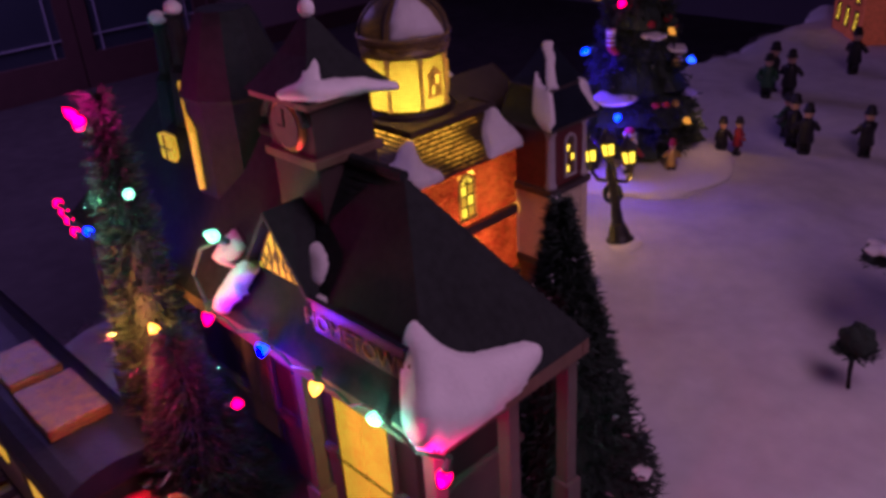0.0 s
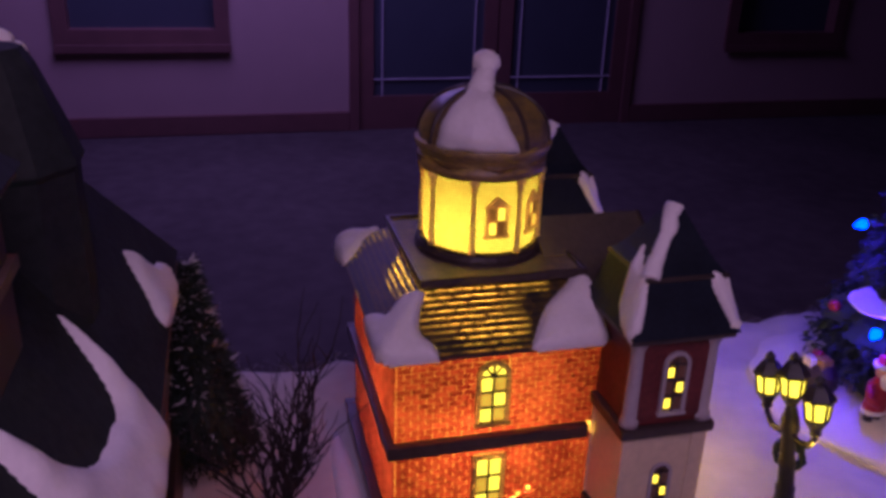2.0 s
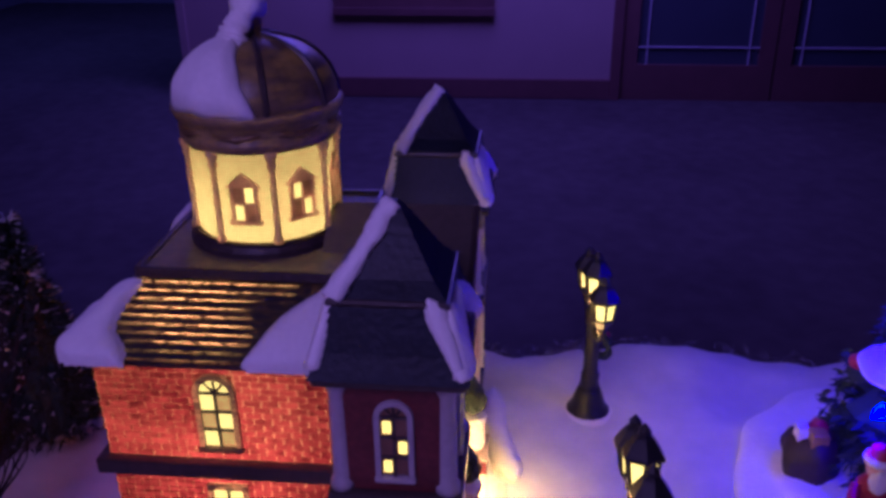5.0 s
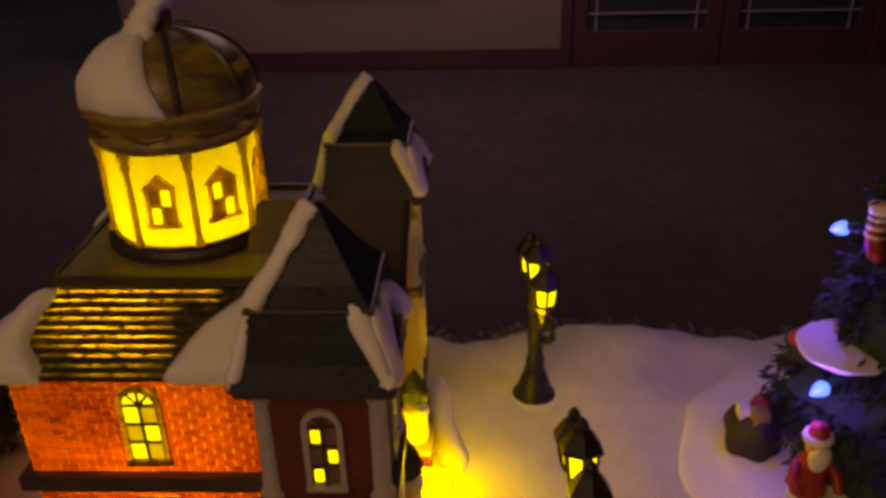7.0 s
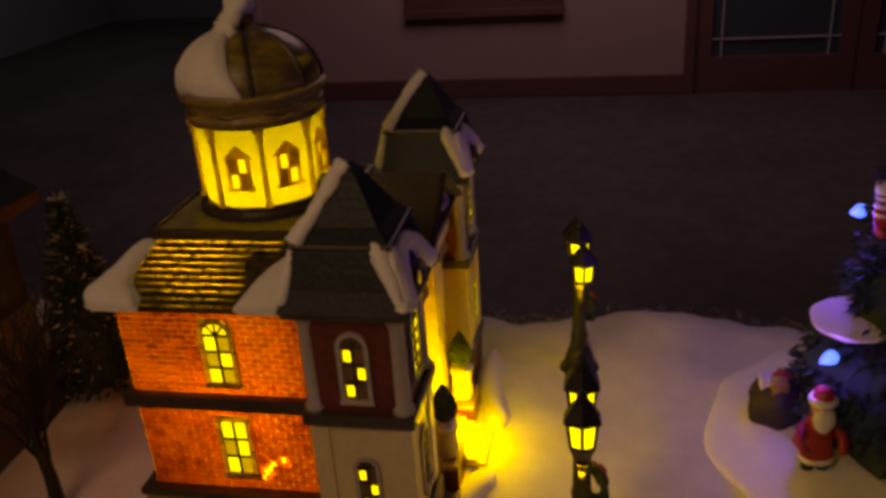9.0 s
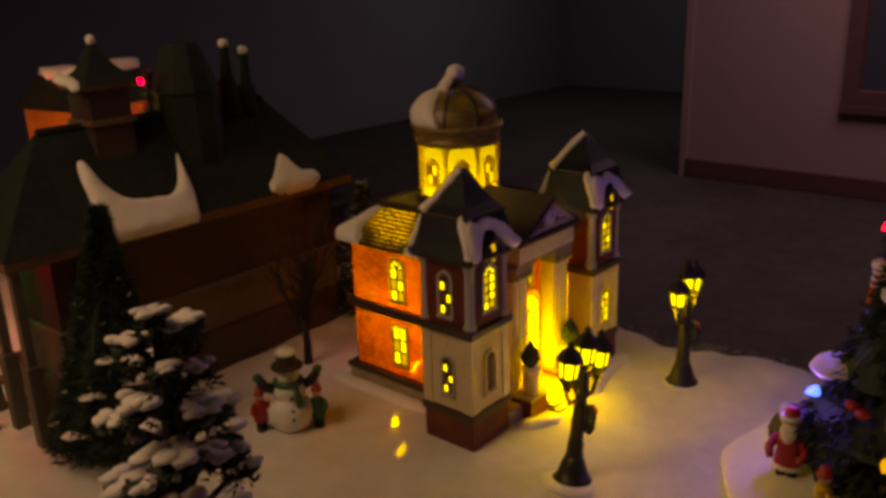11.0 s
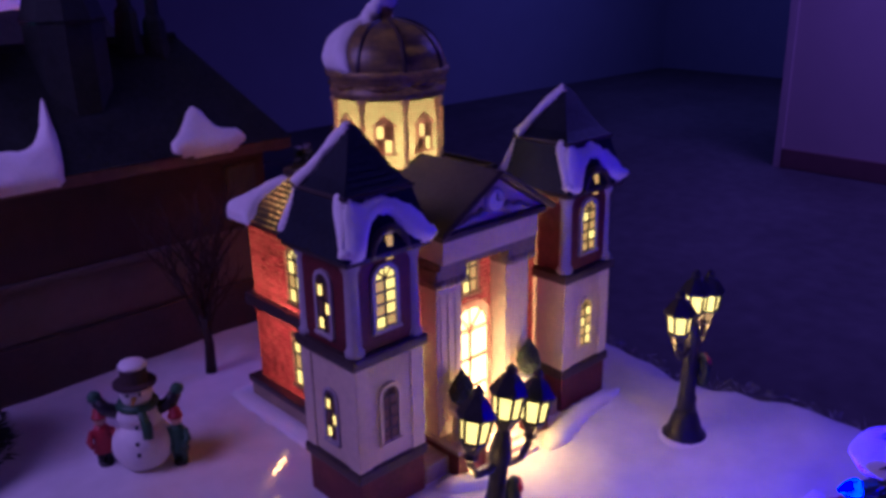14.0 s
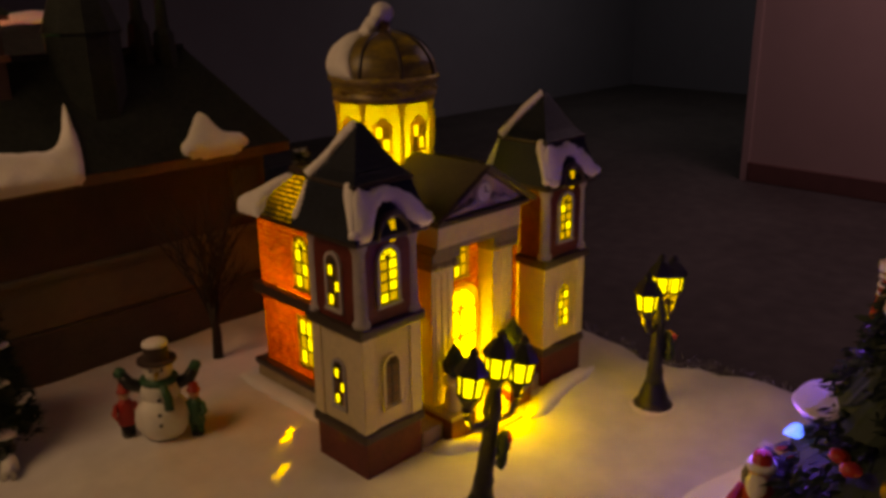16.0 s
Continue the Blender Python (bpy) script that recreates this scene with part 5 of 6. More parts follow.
# ---- painted figurines, each one plain mesh with its own colours ----
def merge(name, at, pieces, label, category, group="", turn=0, scale=1.0):
    """pieces: (bmesh, material); all become one mesh."""
    me = bpy.data.meshes.new(name)
    total, mats = bmesh.new(), []
    for bm, mat in pieces:
        if mat not in mats:
            mats.append(mat)
        k = mats.index(mat)
        vm = {v: total.verts.new(v.co * scale) for v in bm.verts}
        for f in bm.faces:
            nf = total.faces.new([vm[v] for v in f.verts])
            nf.material_index, nf.smooth = k, True
        bm.free()
    total.normal_update()
    total.to_mesh(me)
    total.free()
    for mat in mats:
        me.materials.append(mat)
    ob = new(name, me)
    ob.matrix_basis = pose(at[0], at[1], at[2], 0, 0, turn)
    return tagged(ob, label, category, group)


def figure(at, h, coat, trousers, hat, turn, label, arms=1.0, category="figurine", group="", extra=()):
    s = h / 0.04
    P = [(lathe(bmesh.new(), [(0.0042, 0.0), (0.0046, 0.002), (0.0040, 0.0030)], 12), IRON),
         (lathe(lathe(bmesh.new(), [(0.0022, 0.002), (0.0026, 0.013)], 8, -0.0024, 0), [(0.0022, 0.002), (0.0026, 0.013)], 8, 0.0024, 0), trousers),
         (lathe(bmesh.new(), [(0.0062, 0.0100), (0.0060, 0.0130), (0.0050, 0.0190), (0.0056, 0.0250), (0.0030, 0.0285)], 14, squash=0.8), coat),
         (lump(bmesh.new(), (0, -0.0004, 0.0320), (0.0036, 0.0036, 0.0042), 1, .06), SKIN),
         (lathe(bmesh.new(), [(0.0046, 0.0335), (0.0044, 0.0348), (0.0036, 0.0352), (0.0030, 0.0392), (0.0008, 0.0402)], 12), hat)]
    for sx in (-1, 1):
        P.append((tube(bmesh.new(), [(sx * 0.0050, 0, 0.0250), (sx * 0.0078, -0.0025 * arms, 0.0195), (sx * 0.0060, -0.0065 * arms, 0.0180)], [0.0021, 0.0020, 0.0016], 8), coat))
    P += list(extra)
    return merge("figurine", (at[0], at[1], at[2] if len(at) > 2 else ground_z(*at[:2]) - 0.0005), P, label, category, group, turn, s)


def beard():
    return [(lump(bmesh.new(), (0, -0.0034, 0.0285), (0.0036, 0.0022, 0.0052), 5, .25), WHITE), (lathe(bmesh.new(), [(0.0047, 0.0338), (0.0050, 0.0350), (0.0046, 0.0362)], 12), WHITE),
            (lathe(bmesh.new(), [(0.0064, 0.0100), (0.0066, 0.0112), (0.0062, 0.0122)], 14, squash=0.8), WHITE)]


figure((0.0700, -0.1510, 0.0035), 0.046, REDCOAT, IRON, REDCOAT, -85, "red-coated bearded Santa figurine on the tree's snowy foot", 1.2, "figurine", extra=beard())
SACK = material("dark_brown_cloth", (0.035, 0.022, 0.018), 0.6, vary=0.35, scale=300)
sack = bmesh.new()
lump(sack, (0, 0, 0.010), (0.013, 0.012, 0.012), 6, .3, 3)
merge("gift_sack", (0.1070, -0.1410, 0.0060), [(sack, SACK), (lump(bmesh.new(), (0.004, -0.003, 0.021), (0.004, 0.004, 0.004), 2, .3), REDCOAT), (B(-0.008, -0.001, -0.004, 0.003, 0.018, 0.025, 0.0006), GOLD), (B(-0.003, 0.004, 0.002, 0.007, 0.017, 0.024, 0.0006), WHITE)], "dark brown sack full of small wrapped gifts", "gift sack")
figure((0.0440, -0.1760, 0.006), 0.032, GOLD, IRON, REDCOAT, 40, "little figurine in an ochre coat and red cap", 1.0, group="figurines by the tree")
figure((0.040, -0.252), 0.038, IRON, IRON, IRON, -120, "dark-coated caroller figurine on the snow", 1.0, group="figurines by the tree")
figure((0.030, -0.262), 0.036, REDCOAT, IRON, IRON, -60, "caroller figurine in a dark hat and red coat", 1.0, group="figurines by the tree")
for k, (x, y, h, c, t) in enumerate(((-0.012, -0.305, 0.040, IRON, 20), (0.006, -0.318, 0.042, IRON, 160), (0.022, -0.340, 0.036, GREENCOAT, 80), (0.068, -0.440, 0.044, IRON, 10), (0.092, -0.452, 0.046, IRON, 100), (0.085, -0.425, 0.040, GREENCOAT, 200), (0.050, -0.560, 0.044, IRON, 0), (-0.055, -0.330, 0.040, IRON, 60))):
    figure((x, y), h * 1.2, c, IRON, IRON, t, "dark-coated skater figurine standing on the snow", 1.3, group="skaters")

# ---- snowman with two children ----
snowman = thing("snowman", pose(-0.0440, 0.1075, ground_z(-0.0440, 0.1075) - 0.001, 0, 0, -32) @ Matrix.Scale(1.14, 4), "white snowman in dark top hat and green scarf on the snow", "snowman")
body = bmesh.new()
for z, r in ((0.0105, (0.0122, 0.0115, 0.0118)), (0.0235, (0.0088, 0.0080, 0.0080)), (0.0330, (0.0062, 0.0060, 0.0060))):
    lump(body, (0, 0, z), r, z * 90, .06)
part("snow_body", body, WHITE, snowman, smooth=True)
hat = part("top_hat", lathe(bmesh.new(), [(0.0085, 0.0370), (0.0085, 0.0380), (0.0054, 0.0384), (0.0052, 0.0440), (0.0056, 0.0446)], 16), MAROON, snowman, "dark brown-red top hat")
part("hat_snow", lathe(bmesh.new(), [(0.0058, 0.0447), (0.0050, 0.0462), (0.0010, 0.0466)], 14), PSNOW, hat, smooth=True)
scarf = part("scarf", tube(bmesh.new(), [(0.0065 * math.cos(t), 0.0062 * math.sin(t), 0.0283) for t in [2 * math.pi * i / 16 for i in range(17)]], 0.0019, 8), GREENCOAT, snowman, "green scarf", smooth=True)
part("scarf_end", tube(bmesh.new(), [(0.002, -0.0066, 0.028), (0.004, -0.0090, 0.022), (0.004, -0.0098, 0.017)], [0.0018, 0.0022, 0.0020], 8, squash=.6), GREENCOAT, scarf, smooth=True)
part("nose", tube(bmesh.new(), [(0, -0.0058, 0.0330), (0, -0.0105, 0.0325)], [0.0012, 0.0003], 6), GOLD, snowman, "carrot-coloured nose")
for sx in (-1, 1):
    arm = part("arm", tube(bmesh.new(), [(sx * 0.0075, 0, 0.0250), (sx * 0.0125, -0.001, 0.0275), (sx * 0.0150, -0.001, 0.0315)], [0.0030, 0.0030, 0.0026], 8), IRON, snowman, "black raised arm", smooth=True)
    part("mitten", lump(bmesh.new(), (sx * 0.0158, -0.001, 0.0333), (0.0026, 0.0022, 0.0026), 4, .2, 2), GREENCOAT, arm, smooth=True)
    part("eye", lump(bmesh.new(), (sx * 0.0024, -0.0056, 0.0345), (0.0007, 0.0005, 0.0008), 1, 0, 1), IRON, snowman)
for z in (0.011, 0.016, 0.0215):
    part("button", lump(bmesh.new(), (0, -0.0115 if z < 0.018 else -0.0082, z), (0.0010, 0.0008, 0.0010), 1, 0, 1), IRON, snowman)
figure((-0.0580, 0.1190), 0.030, REDCOAT, IRON, REDCOAT, -20, "small child figurine in a red coat beside the snowman", 1.2, group="children by the snowman")
figure((-0.0320, 0.0965), 0.030, GREENCOAT, GREENCOAT, REDCOAT, -50, "small child figurine in green with a wreath beside the snowman", 1.2, group="children by the snowman")
dogs = [(lump(bmesh.new(), (0, 0, 0.006), (0.007, 0.0035, 0.0040), 2, .15), WHITE), (lump(bmesh.new(), (0.0070, 0, 0.0105), (0.0030, 0.0026, 0.0028), 3, .1), IRON)]
for x in (-0.004, 0.004):
    for y in (-0.002, 0.002):
        dogs.append((tube(bmesh.new(), [(x, y, 0), (x, y, 0.005)], 0.0012, 6), WHITE))
merge("toy_ornament", (-0.1115, 0.1330, ground_z(-0.1115, 0.1330)), dogs, "small black and white painted ornament on the snow", "ornament", turn=60)

# ---- the railway station ----
st = thing("railway_station", (0, 0, 0), "maroon and beige model station with charcoal hipped roof, clock tower", "model house")
SX0, SX1, SY0, SY1 = -0.126, 0.098, 0.216, 0.270
part("plinth", B(SX0 - 0.004, SX1 + 0.003, SY0 - 0.003, SY1 + 0.020, -0.002, 0.030, 0.001), DARKTRIM, st, "dark plinth and platform")
part("dado", B(SX0, SX1, SY0, SY1, 0.030, 0.062, 0.0008), BEIGE, st, "beige lower boarding")
part("upper_wall", B(SX0 + 0.001, SX1 - 0.001, SY0 + 0.001, SY1 - 0.001, 0.062, 0.122), MAROON, st, "maroon upper boarding")
part("dado_rail", B(SX0 - 0.002, SX1 + 0.002, SY0 - 0.002, SY1 + 0.002, 0.0605, 0.0640, 0.0006), BEIGE, st)
for cx in (-0.100, 0.080):
    w = part("back_window", B(cx - 0.011, cx + 0.011, SY0 - 0.0010, SY0 + 0.0005, 0.070, 0.105, 0.0005), DARKTRIM, st)
    part("pane", B(cx - 0.009, cx + 0.009, SY0 - 0.0014, SY0 - 0.0010, 0.072, 0.103), DARKGLASS, w)
# front: lit doorway, poster board and windows
for cx, wd, z0, z1, mat in ((-0.098, 0.030, 0.031, 0.098, PANED), (-0.062, 0.014, 0.035, 0.088, DARKGLASS), (-0.028, 0.018, 0.048, 0.092, PANEF), (0.035, 0.022, 0.048, 0.092, PANEF)):
    w = part("front_opening", B(cx - wd / 2 - 0.002, cx + wd / 2 + 0.002, SY1 - 0.0005, SY1 + 0.0015, z0 - 0.001, z1 + 0.002, 0.0005), BEIGE, st)
    part("pane", B(cx - wd / 2, cx - 0.0004, SY1 + 0.0015, SY1 + 0.0020, z0, z1), mat, w)
    part("pane", B(cx + 0.0004, cx + wd / 2, SY1 + 0.0015, SY1 + 0.0020, z0, z1), mat, w)
ex0, ex1, ey0, ey1, ez = -0.154, 0.112, 0.207, 0.2855, 0.1170
rx0, rx1, ry, rz = -0.106, 0.062, 0.2465, 0.1795
for bx in ((ex0, ex1, ey0, ey0 + 0.004), (ex0, ex1, ey1 - 0.004, ey1), (ex0, ex0 + 0.004, ey0 + 0.004, ey1 - 0.004), (ex1 - 0.004, ex1, ey0 + 0.004, ey1 - 0.004)):
    part("fascia", B(*bx, ez - 0.006, ez + 0.001, 0.0008), WOOD, st, "brown wooden eaves board")
part("soffit", B(ex0 + 0.004, ex1 - 0.004, ey0 + 0.004, ey1 - 0.004, ez - 0.004, ez - 0.002), WOOD, st)
rf = bmesh.new()
NC = 26
for c in range(NC):
    a, b = c / NC, (c + 1) / NC

    def rring(f, z, out):
        return [(ex0 + (rx0 - ex0) * f - out, ey0 + (ry - ey0) * f - out, z), (ex1 + (rx1 - ex1) * f + out, ey0 + (ry - ey0) * f - out, z),
                (ex1 + (rx1 - ex1) * f + out, ey1 + (ry - ey1) * f + out, z), (ex0 + (rx0 - ex0) * f - out, ey1 + (ry - ey1) * f + out, z)]
    za, zb = ez + 0.001 + (rz - ez) * a, ez + 0.001 + (rz - ez) * b
    lo, hi = [rf.verts.new(p) for p in rring(a, za, 0.0005)], [rf.verts.new(p) for p in rring(b, zb, 0.0)]
    sp = [rf.verts.new(p) for p in rring(a, za if c else za - 0.0005, 0.0)]
    for i in range(4):
        q = (i + 1) % 4
        rf.faces.new((lo[i], lo[q], hi[q], hi[i]))
        rf.faces.new((sp[i], sp[q], lo[q], lo[i]))
bmesh.ops.remove_doubles(rf, verts=rf.verts, dist=0.00002)
part("roof", rf, CHAR, st, "charcoal shingled hipped roof")
part("ridge_cap", tube(bmesh.new(), [(rx0, ry, rz + 0.001), (rx1, ry, rz + 0.001)], 0.0022, 8), CHAR, st)
# clock tower
tx0, tx1, ty0, ty1 = -0.0765, -0.0495, 0.2335, 0.2602
ct = part("clock_tower", B(tx0, tx1, ty0, ty1, 0.1455, 0.2030, 0.0006), MAROON, st, "square maroon clock tower")
part("tower_ledge", B(tx0 - 0.002, tx1 + 0.002, ty0 - 0.002, ty1 + 0.002, 0.1805, 0.1840, 0.0006), WOOD, ct)
part("tower_eave", B(tx0 - 0.004, tx1 + 0.004, ty0 - 0.004, ty1 + 0.004, 0.2025, 0.2055, 0.0007), WOOD, ct)
tcx, tcy = (tx0 + tx1) / 2, (ty0 + ty1) / 2
part("tower_roof", lathe(bmesh.new(), [(0.0185 * 1.414, 0.2053), (0.0150 * 1.414, 0.2090), (0.0080 * 1.414, 0.2175), (0.0030 * 1.414, 0.2265), (0.0014, 0.2295)], 4, tcx, tcy, math.pi / 4), CHAR, ct)
part("tower_finial", lump(bmesh.new(), (tcx, tcy, 0.2315), (0.0030, 0.0030, 0.0034), 2, .1, 2), PSNOW, ct, smooth=True)
dl = part("clock_face", transform(lathe(bmesh.new(), [(0.0095, 0.0), (0.0095, 0.0012), (0.0085, 0.0018)], 24), pose(tcx, ty1, 0.1940, -90)), GOLD, ct, "gilt-rimmed clock face")
part("dial", transform(lathe(bmesh.new(), [(0.0080, 0.0018), (0.0080, 0.0022)], 24), pose(tcx, ty1, 0.1940, -90)), BEIGE, dl)
part("clock_hand", box(box(bmesh.new(), tcx - 0.0003, tcx + 0.0003, ty1 + 0.0022, ty1 + 0.0026, 0.1940, 0.2005), tcx, tcx + 0.0042, ty1 + 0.0022, ty1 + 0.0026, 0.1937, 0.1943), IRON, dl)
gar = bmesh.new()
tube(gar, [(tcx + 0.0125 * math.cos(t), ty1 + 0.0015, 0.1940 + 0.0105 * math.sin(t)) for t in [math.pi * (0.95 - 0.9 * i / 16) for i in range(17)]], 0.0014, 7, 0.7)
part("garland", gar, NEEDLE, ct)
snow_drape("tower_snow", [(tx0 - 0.010, ty0 - 0.004, 0.2040), (tx0 - 0.004, ty0 + 0.008, 0.2065), (tx0 - 0.001, ty1 + 0.001, 0.2085), (tx0 + 0.010, ty1 + 0.0035, 0.2065)], [0.0022, 0.0045, 0.0062, 0.0030], ct, 3, 0.6)
snow_drape("tower_snow", [(tx0 - 0.001, ty1, 0.2085), (tx0 + 0.006, ty1 - 0.008, 0.2160)], [0.0050, 0.0015], ct, 5, 0.7)
# ridge spires, lit dormers
for cx, z in ((0.034, -0.004), (0.050, -0.010)):
    part("ridge_spire", lathe(bmesh.new(), [(0.0085, 0.176 + z), (0.0065, 0.200 + z), (0.0042, 0.203 + z), (0.0032, 0.2215 + z), (0.0048, 0.2235 + z)], 8, cx, 0.2465), CHAR, st)
    part("spire_snow", lump(bmesh.new(), (cx, 0.2465, 0.2262 + z), (0.0040, 0.0040, 0.0034), cx * 50, .15, 2), PSNOW, st, smooth=True)


def dormer(cx, hw, yb, yf, zb, zt, bright):
    d = part("dormer", prism(bmesh.new(), [(cx - hw, zb), (cx + hw, zb), (cx, zt)], "y", yb, yf), MAROON, st, "small gabled roof dormer")
    part("lit_gable", prism(bmesh.new(), [(cx - hw * 0.82, zb + 0.0005), (cx + hw * 0.82, zb + 0.0005), (cx, zt - 0.003)], "y", yf, yf + 0.0008), bright, d, "glowing yellow gable window")
    lace = bmesh.new()
    for k in range(5):
        u = -0.55 + 0.275 * k
        h = (1 - abs(u)) * (zt - zb) * 0.82
        tube(lace, [(cx + hw * u, yf + 0.0012, zb + 0.001), (cx + hw * u * 0.8, yf + 0.0012, zb + h * 0.5), (cx + hw * u, yf + 0.0012, zb + h * 0.92)], 0.0004, 5)
        tube(lace, [(cx + hw * u + 0.0016 * math.cos(q), yf + 0.0012, zb + h * 0.42 + 0.0022 * math.sin(q)) for q in [2 * math.pi * w / 12 for w in range(13)]], 0.0003, 5)
    part("tracery", lace, WOOD, d, "thin brown scroll tracery")
    for s in (-1, 1):
        part("dormer_roof", prism(bmesh.new(), [(cx + s * (hw + 0.004), zb - 0.003), (cx + s * (hw + 0.004), zb - 0.0005), (cx, zt + 0.003), (cx, zt)], "y", yb, yf + 0.004), CHAR, d)
    return d


dormer(-0.0640, 0.0170, 0.247, 0.2735, 0.1395, 0.1640, PANED)
tur = part("roof_turret", lathe(bmesh.new(), [(0.0215, 0.140), (0.0215, 0.192), (0.0230, 0.194), (0.0185, 0.2070), (0.0132, 0.2210), (0.0105, 0.2255)], 10, -0.002, 0.2440), CHAR, st, "dark polygonal roof turret")
seam = bmesh.new()
tube(seam, [(0.0155, 0.2590, 0.1962), (-0.0010, 0.2664, 0.1800), (-0.0010, 0.2666, 0.1560)], [0.0011, 0.0015, 0.0013], 6, 0.3)
part("lit_seam", seam, PANED, tur, "yellow light leaking through a seam")
lit = part("lit_window", B(0.0300, 0.0410, 0.2590, 0.2620, 0.1585, 0.1700, 0.0005), PANED, tur, "small glowing dormer window")
part("window_frame", box(box(bmesh.new(), 0.0352, 0.0358, 0.2620, 0.2626, 0.1585, 0.1700), 0.0300, 0.0410, 0.2620, 0.2626, 0.1640, 0.1646), WOOD, lit)
snow_drape("dormer_snow", [(-0.0475, 0.2770, 0.1400), (-0.0420, 0.2810, 0.1320), (-0.0360, 0.2860, 0.1230)], [0.0055, 0.0075, 0.0065], st, 4, 0.6)
snow_drape("dormer_snow", [(-0.0300, 0.2700, 0.1440), (-0.0265, 0.2760, 0.1340)], [0.0070, 0.0085], st, 6, 0.6)
# sheets of painted snow that follow the hipped roof
def station_z(x, y):
    return ez + 0.001 + (rz - ez) * min(1.0, (y - ey0) / (ry - ey0), (ey1 - y) / (ey1 - ry), (x - ex0) / (rx0 - ex0), (ex1 - x) / (ex1 - rx1))


snow_sheet("eave_snow", [(-0.0290, 0.2050), (-0.0245, 0.2120), (-0.0232, 0.2200), (-0.0238, 0.2310), (-0.0300, 0.2225), (-0.0380, 0.2168), (-0.0520, 0.2165), (-0.0680, 0.2180), (-0.0790, 0.2240), (-0.0860, 0.2340),
                         (-0.0920, 0.2320), (-0.0930, 0.2190), (-0.0950, 0.2055), (-0.0650, 0.2048), (-0.0400, 0.2045)], station_z, st)
snow_sheet("eave_snow", [(0.0370, 0.2072), (0.0350, 0.2110), (0.0430, 0.2150), (0.0530, 0.2215), (0.0590, 0.2210), (0.0660, 0.2145), (0.0770, 0.2130), (0.0820, 0.2095), (0.0760, 0.2070), (0.0600, 0.2055)], station_z, st)
# forked snow on the hip over the porch end
snow_sheet("eave_snow", [(-0.1300, 0.2690), (-0.1345, 0.2680), (-0.1400, 0.2640), (-0.1435, 0.2560), (-0.1455, 0.2440), (-0.1480, 0.2320), (-0.1515, 0.2310), (-0.1545, 0.2440), (-0.1560, 0.2600), (-0.1560, 0.2760),
                         (-0.1540, 0.2865), (-0.1430, 0.2862), (-0.1340, 0.2790), (-0.1300, 0.2730)], station_z, st, 0.0052)
snow_sheet("slope_snow", [(-0.0700, 0.2640), (-0.0790, 0.2640), (-0.0850, 0.2670), (-0.0830, 0.2712), (-0.0730, 0.2715), (-0.0665, 0.2685)], station_z, st, 0.0030)
snow_sheet("slope_snow", [(-0.0835, 0.2722), (-0.0890, 0.2722), (-0.0910, 0.2742), (-0.0865, 0.2750)], station_z, st, 0.0022)
# porch posts
for x, y in ((-0.148, 0.2125), (-0.148, 0.2450), (-0.148, 0.2800), (-0.078, 0.2800), (0.010, 0.2800), (0.100, 0.2800)):
    pp = part("porch_post", B(x - 0.0028, x + 0.0028, y - 0.0028, y + 0.0028, 0.0, 0.113, 0.0006), BEIGE, st, "cream wooden porch post")
    part("post_foot", B(x - 0.0042, x + 0.0042, y - 0.0042, y + 0.0042, 0.0, 0.052, 0.0006), BEIGE, pp)
# name board over the eaves
sg = part("name_board", B(-0.1365, -0.0885, 0.2770, 0.2790, 0.1265, 0.1410, 0.0006), DARKTRIM, st, "dark name board lettered HOMETOWN")
part("board_rim", box(box(bmesh.new(), -0.1375, -0.0875, 0.2774, 0.2796, 0.1410, 0.1422), -0.1375, -0.0875, 0.2774, 0.2796, 0.1253, 0.1266), SLATE, sg)
cu = bpy.data.curves.new("lettering", "FONT")
cu.body, cu.size, cu.align_x, cu.align_y, cu.extrude = "HOMETOWN", 0.0092, "CENTER", "CENTER", 0.0003
tmp = bpy.data.objects.new("lettering", cu)
scene.collection.objects.link(tmp)
me = bpy.data.meshes.new_from_object(tmp)
bpy.data.objects.remove(tmp)
me.materials.append(BRONZE)
lt = new("lettering", me)
lt.parent = sg
lt.matrix_basis = pose(-0.1125, 0.2794, 0.1338, 90, 0, 180)
# crates and a dark poster board on the platform
for x, y, s in ((-0.137, 0.2650, 0.013), (-0.164, 0.2560, 0.010)):
    cr = thing("wooden_crate", (x, y, ground_z(x, y)), "ochre wooden crate on the station platform", "crate", "platform crates")
    part("crate_box", B(-s / 2, s / 2, -s / 2, s / 2, 0, s, 0.0006), GOLD, cr)
    part("crate_band", box(box(bmesh.new(), -s / 2 - 0.0005, s / 2 + 0.0005, -s / 2 - 0.0005, s / 2 + 0.0005, s * 0.15, s * 0.28), -s / 2 - 0.0005, s / 2 + 0.0005, -s / 2 - 0.0005, s / 2 + 0.0005, s * 0.72, s * 0.85), WOOD, cr)

